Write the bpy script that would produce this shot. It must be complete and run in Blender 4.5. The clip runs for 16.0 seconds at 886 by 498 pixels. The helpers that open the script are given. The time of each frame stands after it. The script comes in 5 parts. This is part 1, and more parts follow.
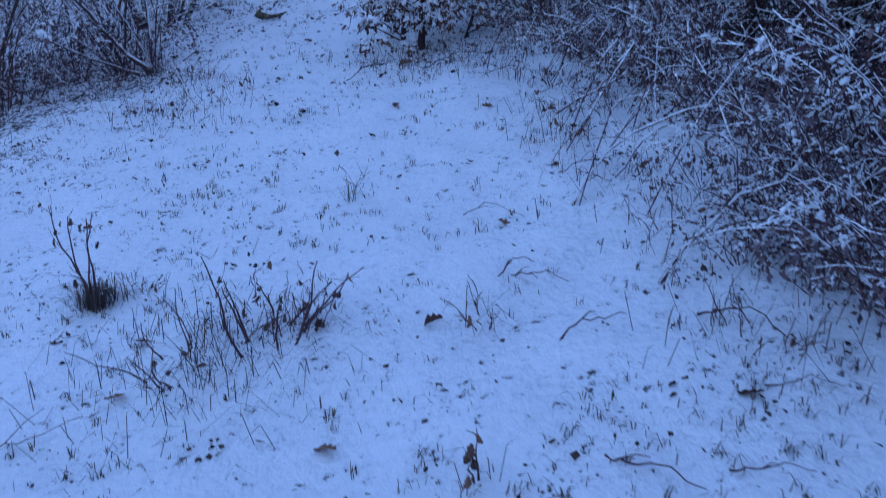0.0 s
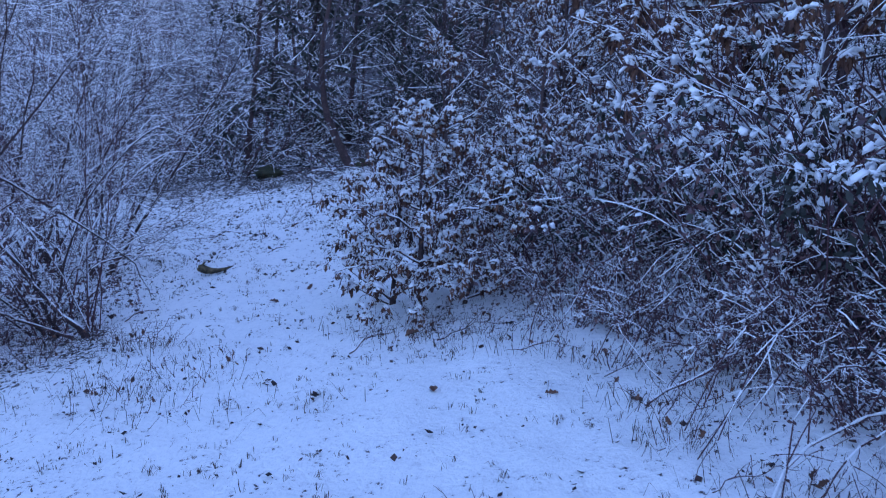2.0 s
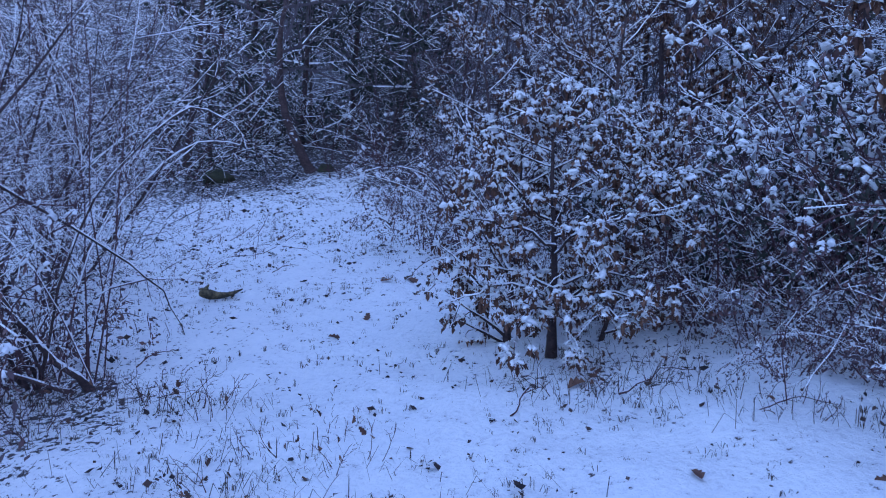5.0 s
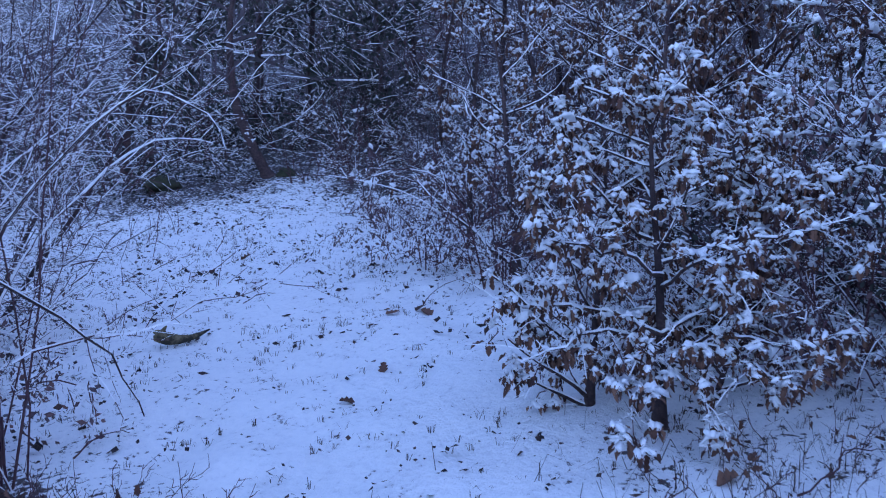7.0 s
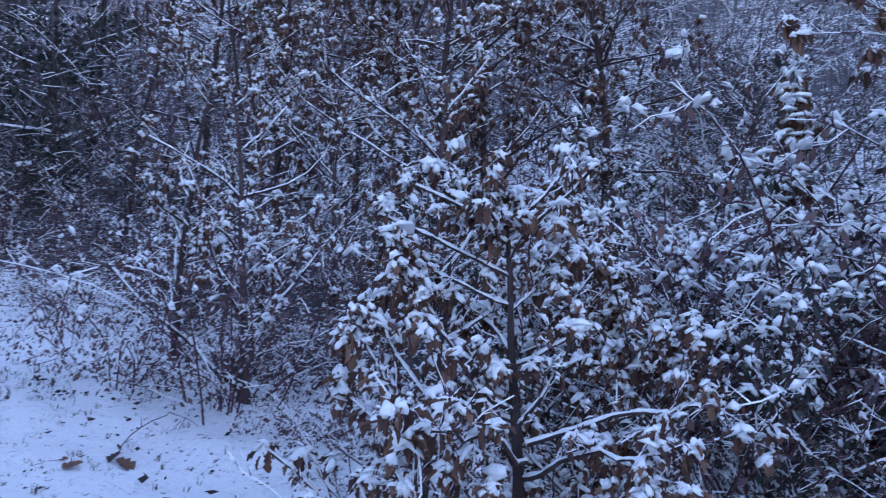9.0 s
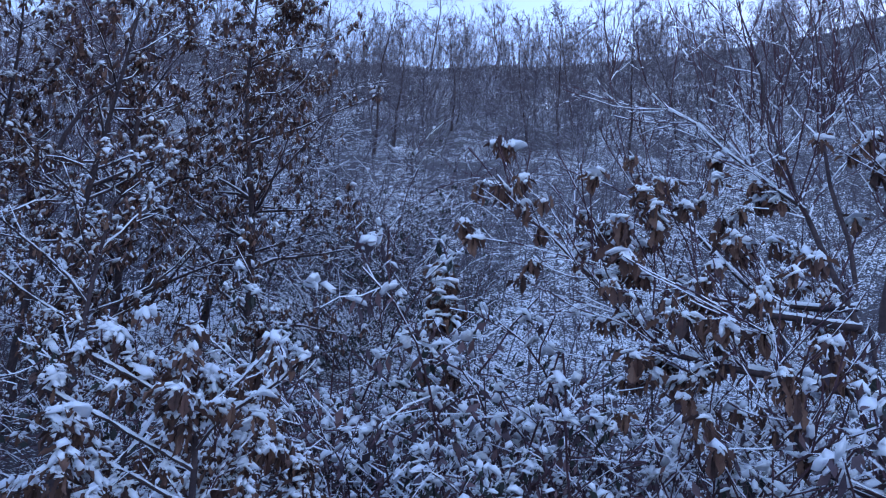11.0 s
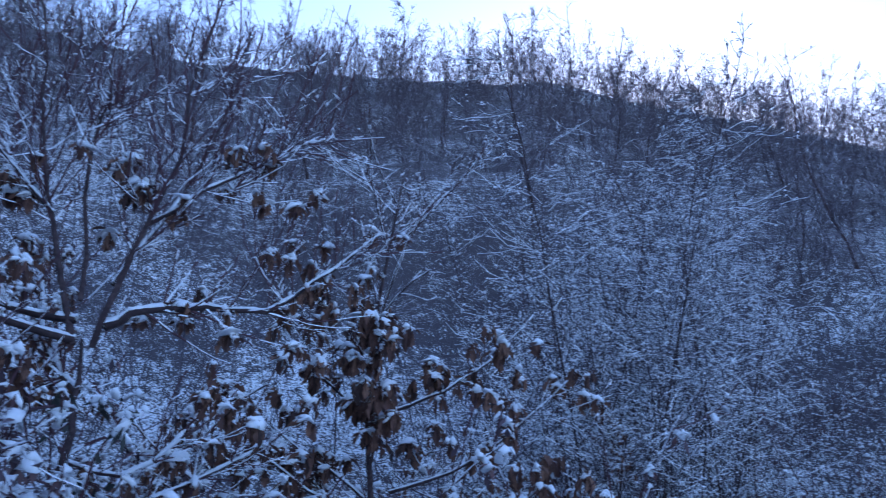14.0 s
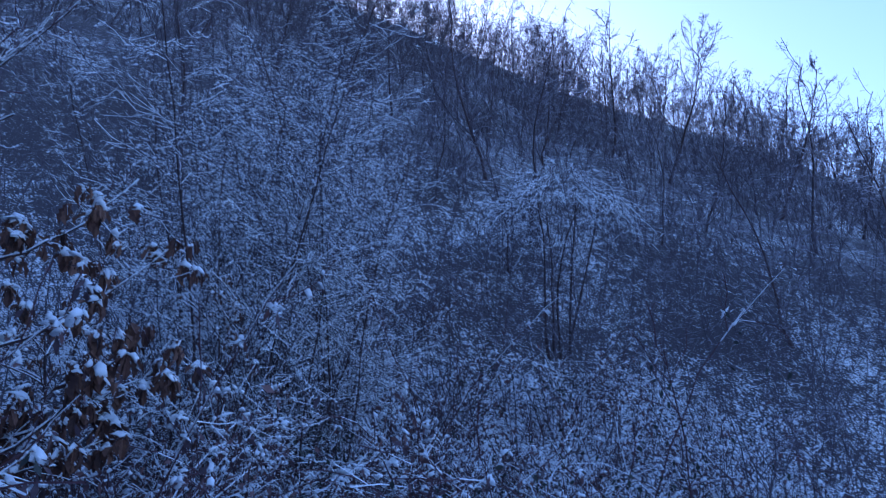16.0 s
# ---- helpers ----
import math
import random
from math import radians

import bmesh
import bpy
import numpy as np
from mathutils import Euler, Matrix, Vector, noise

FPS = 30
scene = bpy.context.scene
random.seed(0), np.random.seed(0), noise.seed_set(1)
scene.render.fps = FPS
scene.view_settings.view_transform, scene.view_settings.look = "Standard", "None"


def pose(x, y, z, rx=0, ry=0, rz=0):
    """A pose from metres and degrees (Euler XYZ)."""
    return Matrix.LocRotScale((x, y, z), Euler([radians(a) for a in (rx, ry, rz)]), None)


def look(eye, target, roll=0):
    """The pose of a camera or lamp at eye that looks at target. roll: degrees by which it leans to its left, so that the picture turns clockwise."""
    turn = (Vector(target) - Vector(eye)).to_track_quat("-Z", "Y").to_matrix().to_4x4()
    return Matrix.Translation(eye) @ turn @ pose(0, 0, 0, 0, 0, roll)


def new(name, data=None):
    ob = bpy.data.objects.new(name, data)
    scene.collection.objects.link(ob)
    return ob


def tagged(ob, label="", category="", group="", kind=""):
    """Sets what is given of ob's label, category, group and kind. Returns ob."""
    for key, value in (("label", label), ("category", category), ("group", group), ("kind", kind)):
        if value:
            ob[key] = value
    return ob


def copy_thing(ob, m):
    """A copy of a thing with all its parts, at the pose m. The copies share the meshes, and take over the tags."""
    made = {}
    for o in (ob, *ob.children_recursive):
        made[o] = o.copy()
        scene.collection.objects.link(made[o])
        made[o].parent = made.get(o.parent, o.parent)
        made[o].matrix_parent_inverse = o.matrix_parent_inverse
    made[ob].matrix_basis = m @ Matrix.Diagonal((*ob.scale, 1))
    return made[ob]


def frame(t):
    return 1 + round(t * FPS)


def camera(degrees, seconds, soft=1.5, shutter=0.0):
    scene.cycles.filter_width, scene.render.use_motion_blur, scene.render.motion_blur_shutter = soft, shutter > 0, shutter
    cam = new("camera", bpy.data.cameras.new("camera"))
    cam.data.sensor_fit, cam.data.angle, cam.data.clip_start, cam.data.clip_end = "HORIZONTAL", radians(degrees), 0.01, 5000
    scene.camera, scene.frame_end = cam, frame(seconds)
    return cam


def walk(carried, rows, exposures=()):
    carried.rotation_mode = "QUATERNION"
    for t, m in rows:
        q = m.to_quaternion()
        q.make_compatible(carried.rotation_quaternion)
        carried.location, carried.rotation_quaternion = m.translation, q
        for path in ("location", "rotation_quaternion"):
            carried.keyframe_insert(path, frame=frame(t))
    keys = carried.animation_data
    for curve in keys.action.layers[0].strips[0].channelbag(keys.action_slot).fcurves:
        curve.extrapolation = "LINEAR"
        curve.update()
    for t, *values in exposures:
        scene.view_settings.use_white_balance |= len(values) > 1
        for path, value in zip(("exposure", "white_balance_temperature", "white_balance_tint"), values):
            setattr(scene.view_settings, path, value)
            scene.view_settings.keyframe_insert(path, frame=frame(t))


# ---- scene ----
# Camera: carried by hand up a snowy clearing, then turned to the hillside.
cam = camera(55.0, 16.0, soft=1.05, shutter=0.2)
METRES, EYE, TILT, LEAN, TURN = 7.8, 1.5, -18.0, 0.0, 0.0
ROWS = [
    (0.0, 0.0, 0.0, 0.0, -0.0, 0.0, -0.0),
    (0.5, -0.0343, 0.0292, 0.0203, -1.83, 6.26, 0.27),
    (1.0, -0.071, 0.056, 0.0246, -4.48, 9.11, -0.75),
    (1.5, -0.0995, 0.0786, 0.0397, -7.23, 12.37, 0.17),
    (2.0, -0.1338, 0.1078, 0.0516, -9.41, 15.74, 1.29),
    (2.5, -0.168, 0.1361, 0.0556, -12.41, 17.32, 3.25),
    (3.0, -0.1983, 0.1763, 0.0639, -12.97, 16.92, 5.1),
    (3.5, -0.2268, 0.2125, 0.0768, -13.13, 16.45, 5.0),
    (4.0, -0.2566, 0.2457, 0.0887, -14.15, 15.87, 3.86),
    (6.5, -0.3024, 0.4671, 0.1659, -20.66, 16.73, 5.39),
    (7.0, -0.3015, 0.5078, 0.1895, -20.89, 16.08, 5.82),
    (7.5, -0.2977, 0.5509, 0.2118, -21.7, 18.76, 5.38),
    (8.0, -0.2978, 0.5844, 0.2283, -27.79, 21.84, 4.11),
    (8.5, -0.2926, 0.6217, 0.25, -35.94, 19.95, 6.65),
    (9.0, -0.2769, 0.6587, 0.2701, -43.45, 18.4, 8.66),
    (9.5, -0.2764, 0.6774, 0.2811, -54.36, 18.86, 10.5),
    (12.0, -0.2918, 0.6872, 0.3053, -78.77, 22.29, 12.2),
    (12.5, -0.2858, 0.677, 0.302, -88.11, 19.42, 12.87),
    (13.0, -0.2812, 0.6616, 0.2991, -98.46, 17.19, 12.9),
    (13.5, -0.2806, 0.6507, 0.2954, -105.57, 15.84, 12.68),
    (14.0, -0.2778, 0.6315, 0.2914, -114.93, 13.32, 12.59),
    (14.5, -0.2792, 0.6206, 0.2878, -122.48, 10.74, 12.22),
    (15.0, -0.2843, 0.6119, 0.2839, -128.73, 8.39, 11.41),
    (15.5, -0.2898, 0.6039, 0.2784, -134.26, 5.35, 10.76),
    (16.0, -0.2905, 0.596, 0.2701, -138.38, 1.44, 9.96),
]
EXPOSURES = [(0.0, 1.72, 5600, 25), (0.5, 1.98, 5650, 26), (3.0, 2.06, 5750, 29), (6.4, 2.17, 5850, 31), (7.0, 2.16, 5850, 31), (8.0, 2.18, 6100, 30), (9.0, 2.42, 6550, 29), (9.5, 2.68, 6750, 28), (12.0, 1.85, 5900, 29), (12.6, 1.95, 6150, 27), (14.0, 1.8, 5600, 23), (15.2, 1.6, 5250, 22), (16.0, 1.4, 5050, 27)]
walk(cam, [(t, pose(0, 0, EYE, TILT, LEAN, TURN) @ pose(METRES * x, METRES * y, METRES * z, 90 + pitch, roll, yaw)) for t, x, y, z, yaw, pitch, roll in ROWS], EXPOSURES)


# ---------------------------------------------------------------- light
SUN_AZ, SUN_EL = 128.0, 17.0
world = bpy.data.worlds.new("winter_sky")
scene.world = world
world.use_nodes = True
wn = world.node_tree.nodes
sky = wn.new("ShaderNodeTexSky")
sky.sky_type = "NISHITA"
sky.sun_disc = False
sky.sun_elevation, sky.sun_rotation = radians(SUN_EL), radians(SUN_AZ)
sky.air_density, sky.dust_density, sky.ozone_density = 1.0, 0.5, 2.2
wn["Background"].inputs["Strength"].default_value = 0.12
world.node_tree.links.new(sky.outputs["Color"], wn["Background"].inputs["Color"])

sun = new("sun", bpy.data.lights.new("sun", "SUN"))
sun.data.energy, sun.data.angle, sun.data.color = 2.0, radians(0.6), (1.0, 0.9, 0.78)
ca, sa = math.cos(radians(SUN_EL)), math.sin(radians(SUN_EL))
sun.matrix_world = look((0, 0, 60), (-math.sin(radians(SUN_AZ)) * ca * 10, -math.cos(radians(SUN_AZ)) * ca * 10, 60 - sa * 10))


# ---------------------------------------------------------------- materials
def material(name, rough=0.8):
    m = bpy.data.materials.new(name)
    m.use_nodes = True
    n, l = m.node_tree.nodes, m.node_tree.links
    b = n["Principled BSDF"]
    b.inputs["Roughness"].default_value = rough
    return m, n, l, b


def noise_node(n, l, scale, detail=4.0, coord=None, rough=0.55):
    t = n.new("ShaderNodeTexNoise")
    t.inputs["Scale"].default_value, t.inputs["Detail"].default_value, t.inputs["Roughness"].default_value = scale, detail, rough
    if coord:
        l.new(coord, t.inputs["Vector"])
    return t


def ramp_node(n, l, fac, stops):
    r = n.new("ShaderNodeValToRGB")
    while len(r.color_ramp.elements) < len(stops):
        r.color_ramp.elements.new(0.5)
    for e, (p, c) in zip(r.color_ramp.elements, stops):
        e.position, e.color = p, (*c, 1) if len(c) == 3 else c
    l.new(fac, r.inputs["Fac"])
    return r


def bump_node(n, l, height, strength, distance, b):
    k = n.new("ShaderNodeBump")
    k.inputs["Strength"].default_value, k.inputs["Distance"].default_value = strength, distance
    l.new(height, k.inputs["Height"])
    l.new(k.outputs["Normal"], b.inputs["Normal"])


def mottled(name, stops, scale, rough=0.8, bump=0.4, dist=0.01, vary=0.0, island=False):
    """A surface whose colour wanders between stops at two scales, with fine relief."""
    m, n, l, b = material(name, rough)
    geo = n.new("ShaderNodeNewGeometry")
    a = noise_node(n, l, scale, 6, geo.outputs["Position"])
    c = noise_node(n, l, scale * 0.13, 3, geo.outputs["Position"])
    mix = n.new("ShaderNodeMath")
    mix.operation = "MULTIPLY_ADD"
    mix.inputs[1].default_value = 0.6
    l.new(a.outputs["Fac"], mix.inputs[0])
    half = n.new("ShaderNodeMath")
    half.operation = "MULTIPLY"
    half.inputs[1].default_value = 0.4
    l.new(c.outputs["Fac"], half.inputs[0])
    l.new(half.outputs[0], mix.inputs[2])
    fac = mix.outputs[0]
    if vary:
        src = geo.outputs["Random Per Island"] if island else n.new("ShaderNodeObjectInfo").outputs["Random"]
        add = n.new("ShaderNodeMath")
        add.operation = "MULTIPLY_ADD"
        add.inputs[1].default_value, add.inputs[2].default_value = vary, -vary / 2
        l.new(src, add.inputs[0])
        s = n.new("ShaderNodeMath")
        l.new(fac, s.inputs[0])
        l.new(add.outputs[0], s.inputs[1])
        fac = s.outputs[0]
    r = ramp_node(n, l, fac, stops)
    l.new(r.outputs["Color"], b.inputs["Base Color"])
    if bump:
        bump_node(n, l, a.outputs["Fac"], bump, dist, b)
    return m


SNOW = mottled("snow_on_twigs", [(0.3, (0.74, 0.77, 0.82)), (0.6, (0.88, 0.89, 0.91))], 60, 0.65, 0.3, 0.004)
BARK = mottled("grey_brown_bark", [(0.32, (0.022, 0.012, 0.014)), (0.5, (0.046, 0.027, 0.029)), (0.68, (0.095, 0.06, 0.06))], 45, 0.9, 0.6, 0.006, 0.15)
TWIG = mottled("dark_twig_bark", [(0.3, (0.04, 0.016, 0.022)), (0.7, (0.122, 0.053, 0.062))], 30, 0.85, 0)
# Bark paler than up close: the veil of distance is in its colour.
FARBARK = mottled("haze_paled_bark", [(0.3, (0.05, 0.041, 0.05)), (0.7, (0.15, 0.125, 0.146))], 4, 0.9, 0)
# Rimed twigs in a low-contrast grey-lilac that carries the hillside's haze.
HAZE_RIME = mottled("hazed_rime_twigs", [(0.3, (0.24, 0.22, 0.255)), (0.5, (0.31, 0.29, 0.33)), (0.7, (0.42, 0.4, 0.455))], 0.9, 0.9, 0)
OAKLEAF = mottled("withered_oak_leaf", [(0.25, (0.045, 0.019, 0.015)), (0.5, (0.105, 0.044, 0.03)), (0.8, (0.22, 0.11, 0.07))], 35, 0.75, 0.3, 0.003, 0.5, True)
OAKPIECE = mottled("withered_oak_leaf_single", [(0.25, (0.045, 0.019, 0.015)), (0.5, (0.105, 0.044, 0.03)), (0.8, (0.22, 0.11, 0.07))], 35, 0.75, 0.3, 0.003, 0.5)
BRAMBLELEAF = mottled("bramble_leaf", [(0.25, (0.053, 0.033, 0.044)), (0.5, (0.108, 0.065, 0.076)), (0.75, (0.18, 0.092, 0.085))], 20, 0.6, 0, 0.003, 0.5, True)
EVERGREEN = mottled("dark_evergreen_leaf", [(0.25, (0.01, 0.013, 0.011)), (0.75, (0.032, 0.037, 0.028))], 12, 0.6, 0, 0.003, 0.4, True)
DRYGRASS = mottled("dry_grass", [(0.25, (0.028, 0.019, 0.019)), (0.5, (0.066, 0.046, 0.04)), (0.8, (0.15, 0.108, 0.085))], 10, 0.85, 0, 0.003, 0.6, True)
LITTER = mottled("dead_leaf_litter", [(0.25, (0.014, 0.01, 0.014)), (0.5, (0.033, 0.022, 0.026)), (0.8, (0.09, 0.052, 0.046))], 30, 0.85, 0.3, 0.004, 0.6, True)
ROTWOOD = mottled("rotten_mossy_wood", [(0.3, (0.014, 0.012, 0.009)), (0.5, (0.042, 0.036, 0.02)), (0.62, (0.19, 0.15, 0.085))], 25, 0.9, 0.8, 0.02)
STONE = mottled("mossy_stone", [(0.3, (0.02, 0.022, 0.014)), (0.6, (0.06, 0.065, 0.035)), (0.8, (0.13, 0.12, 0.1))], 9, 0.9, 0.8, 0.03)


def ground_material():
    """Thin settled snow with blades and litter showing through, patchier under the trees."""
    m, n, l, b = material("thin_snow_cover", 0.7)
    geo = n.new("ShaderNodeNewGeometry")
    pos = geo.outputs["Position"]
    fine = noise_node(n, l, 26, 5, pos, 0.65)
    mid = noise_node(n, l, 5.5, 4, pos, 0.6)
    wide = noise_node(n, l, 0.7, 3, pos)
    at = n.new("ShaderNodeAttribute")
    at.attribute_name = "bare"
    add = n.new("ShaderNodeMath")
    add.operation = "MULTIPLY_ADD"
    add.inputs[1].default_value = 0.45
    l.new(mid.outputs["Fac"], add.inputs[0])
    l.new(fine.outputs["Fac"], add.inputs[2])
    add2 = n.new("ShaderNodeMath")
    add2.operation = "MULTIPLY_ADD"
    add2.inputs[1].default_value = 0.22
    l.new(wide.outputs["Fac"], add2.inputs[0])
    l.new(add.outputs[0], add2.inputs[2])
    add3 = n.new("ShaderNodeMath")
    l.new(add2.outputs[0], add3.inputs[0])
    l.new(at.outputs["Fac"], add3.inputs[1])
    mask = ramp_node(n, l, add3.outputs[0], [(0.97, (0, 0, 0)), (1.0, (1, 1, 1))])
    mask.color_ramp.elements[0].position = 0.96
    white = ramp_node(n, l, add.outputs[0], [(0.52, (0.89, 0.90, 0.92)), (0.78, (0.83, 0.85, 0.88)), (0.95, (0.68, 0.69, 0.73))])
    dirt = ramp_node(n, l, noise_node(n, l, 60, 3, pos).outputs["Fac"], [(0.3, (0.03, 0.023, 0.026)), (0.7, (0.09, 0.072, 0.078))])
    mix = n.new("ShaderNodeMix")
    mix.data_type = "RGBA"
    l.new(mask.outputs["Color"], mix.inputs["Factor"])
    l.new(white.outputs["Color"], mix.inputs["A"])
    l.new(dirt.outputs["Color"], mix.inputs["B"])
    l.new(mix.outputs["Result"], b.inputs["Base Color"])
    bump_node(n, l, add.outputs[0], 0.6, 0.035, b)
    return m


GROUND = ground_material()

# ---------------------------------------------------------------- terrain
CX, CY = -2.2, 5.6
RIDGE_AZ = np.array([-180, -60, -20, 0, 30, 60, 85, 105, 120, 135, 147, 160, 180.0])
RIDGE_EL = np.array([2, 7, 16, 21, 25.5, 28.7, 30.4, 32.0, 32.6, 29.3, 25.2, 20.8, 9.0])


def smooth(a, b, v):
    v = np.clip((v - a) / (b - a), 0, 1)
    return v * v * (3 - 2 * v)


def height(x, y):
    """The land: a clearing that climbs gently, then a steep wooded hillside up to a ridge."""
    x, y = np.asarray(x, float), np.asarray(y, float)
    dx, dy = x - CX, y - CY
    r = np.hypot(dx, dy) + 1e-6
    az = np.degrees(np.arctan2(dx, dy))
    k = np.minimum(1, 22 / r)
    px, py = CX + dx * k, CY + dy * k
    plane = -0.089 + 0.168 * px + 0.1446 * py
    el = np.interp(az, RIDGE_AZ, RIDGE_EL)
    re = np.minimum(r, 45)
    hill = 1.6 + np.tan(np.radians(el)) * re * (0.55 + 0.01 * re)
    # Past 45 m the hidden land keeps rising, added to keep sun off the crest.
    hill += np.minimum(0.42, 0.62 * np.tan(np.radians(el))) * np.clip(r - 45, 0, 110)
    hill += smooth(18, 30, r) * (1 - 0.8 * smooth(33, 42, r)) * (0.45 * np.sin(0.8 * x + 1.7 * np.sin(0.45 * y)) + 0.3 * np.sin(1.3 * y - 1.1 * np.sin(0.7 * x)))
    turn = smooth(25, 60, az)
    w = smooth(6.5 - 1.0 * turn, 26 - 4 * turn, r)
    return plane * (1 - w) + hill * w


def bare_amount(x, y):
    """How far litter shows through the snow: little in the clearing, more under the bushes and trees."""
    wander = 0.35 * np.sin(1.3 * y + 0.7) + 0.22 * np.sin(3.1 * y)
    left = smooth(-2.3, -3.3, x + wander)
    right = smooth(1.4, 2.4, x + wander * 0.8 + 0.15 * np.maximum(y - 6, 0))
    back = smooth(13.0, 17.0, y)
    oak_foot = np.exp(-((x + 0.2) ** 2 + (y - 6.85) ** 2) / 0.22)
    hill = smooth(9, 16, np.hypot(x - CX, y - CY)) * smooth(20, 40, np.degrees(np.arctan2(x - CX, y - CY)))
    away = smooth(12, 18, np.hypot(x - CX, y - CY))
    upper = smooth(12, 18, np.hypot(x - CX, y - CY)) * smooth(96, 112, np.degrees(np.arctan2(x - CX, y - CY)))
    az = np.degrees(np.arctan2(x - CX, y - CY))
    dim = 0.03 * smooth(88, 98, az) * smooth(122, 116, az) + 0.03 * smooth(56, 61, az) * smooth(79, 71, az)
    fore = 0.23 * smooth(55, 64, az) * smooth(124, 116, az) * smooth(4.2, 5.4, np.hypot(x - CX, y - CY)) * (1 - hill)
    patch = 0.05 * np.sin(0.9 * x + 1.3 * np.sin(0.6 * y)) * np.sin(0.8 * y + 0.5)
    shade = np.max([0.2 * away, 0.13 * left, 0.24 * right * (1 - hill), 0.22 * back * (1 - hill), (0.2 + 0.018 * upper + patch + dim) * hill, fore], axis=0)
    return -0.035 + 1.15 * shade + 0.06 * oak_foot


def axis(lo, hi, step, far, n):
    k = np.arange(1, 300)
    g = np.cumsum(np.maximum(np.minimum(step * 1.13 ** k, 0.9), 0.9 * 1.13 ** (k - 75)))
    g = g[g < far]
    return np.concatenate([lo - g[::-1], np.arange(lo, hi, step), hi + g])


def mesh_from(name, verts, faces, mats, mat_ids=None, shade=False):
    me = bpy.data.meshes.new(name)
    me.from_pydata(verts if isinstance(verts, list) else verts.tolist(), [], faces if isinstance(faces, list) else faces.tolist())
    for m in mats:
        me.materials.append(m)
    if mat_ids is not None:
        me.polygons.foreach_set("material_index", np.asarray(mat_ids, dtype=np.int32))
    if shade:
        me.polygons.foreach_set("use_smooth", np.ones(len(me.polygons), dtype=bool))
    me.update()
    return me


def build_ground():
    xs, ys = axis(-4.2, 2.4, 0.08, 2500, 0), axis(1.2, 14.0, 0.09, 2500, 0)
    X, Y = np.meshgrid(xs, ys)
    Z = height(X, Y)
    rel = np.array([noise.fractal(Vector((x * 2.3, y * 2.3, 0.3)), 1.0, 2.0, 4) for x, y in zip(X.ravel(), Y.ravel())]).reshape(X.shape)
    Z = Z + rel * 0.045
    nx, ny = len(xs), len(ys)
    i = (np.arange(ny - 1)[:, None] * nx + np.arange(nx - 1)[None]).ravel()
    faces = np.stack([i, i + 1, i + nx + 1, i + nx], 1)
    me = mesh_from("ground", np.stack([X.ravel(), Y.ravel(), Z.ravel()], 1), faces, [GROUND], None, True)
    at = me.attributes.new("bare", "FLOAT", "POINT")
    at.data.foreach_set("value", bare_amount(X, Y).ravel().astype(np.float32))
    return tagged(new("ground", me), "snow-covered clearing and hillside with litter showing through", "ground", kind="structure")


build_ground()


# ---------------------------------------------------------------- plant building
def part(name, me, parent, label=""):
    ob = new(name, me)
    ob.parent = parent
    return tagged(ob, label)


def thing(name, x, y, label, category, group="", sink=0.03, turn=0.0, size=1.0):
    ob = new(name)
    ob.matrix_basis = pose(x, y, float(height(x, y)) - sink, 0, 0, turn) @ Matrix.Diagonal((size, size, size, 1))
    return tagged(ob, label, category, group)


def unit(v):
    return v / (np.linalg.norm(v) + 1e-9)


class Wood:
    """Branch segments grown from stems: start, end, radii, level and limb number."""

    def __init__(self, seed):
        self.rng = np.random.default_rng(seed)
        self.seg, self.tips, self.lines, self.limbs = [], [], [], 0

    def grow(self, p, d, length, r, level, spec, limb=None):
        rng = self.rng
        s = spec[min(level, len(spec) - 1)]
        if limb is None:
            limb = self.limbs
            self.limbs += 1
        n = s["n"]
        step = length / n
        p, d = np.array(p, float), unit(np.array(d, float))
        pts, radii = [p], [max(r, s.get("rmin", 0.003))]
        for i in range(n):
            d = unit(d + rng.normal(0, s.get("wobble", 0.12), 3) + np.array([0, 0, s.get("lift", 0.05)]) + s.get("pull", np.zeros(3)))
            q = p + d * step
            ra, rb = r * (1 - s.get("taper", 0.8) * i / n), r * (1 - s.get("taper", 0.8) * (i + 1) / n)
            self.seg.append((*p, *q, max(ra, s.get("rmin", 0.003)), max(rb, s.get("rmin", 0.003)), level, limb))
            if level + 1 < len(spec) and (i + 1) / n > s.get("clear", 0.2):
                for _ in range(rng.poisson(s.get("kids", 1.0))):
                    a = rng.uniform(0, 2 * math.pi)
                    side = unit(np.cross(d, [math.cos(a), math.sin(a), 0.3]))
                    ang = radians(rng.normal(s.get("angle", 50), 10))
                    cd = unit(d * math.cos(ang) + side * math.sin(ang))
                    cl = length * s.get("ratio", 0.5) * rng.uniform(0.6, 1.25) * (1.15 - 0.6 * (i + 1) / n)
                    self.grow(p + (q - p) * rng.uniform(0.2, 1), cd, cl, max(rb * s.get("thin", 0.6), 0.002), level + 1, spec, None if level == 0 else limb)
            p = q
            pts.append(q)
            radii.append(max(rb, s.get("rmin", 0.003)))
        self.lines.append((level, pts, radii))
        self.tips.append((*p, *d, level))

    def arrays(self):
        return np.array(self.seg, float)


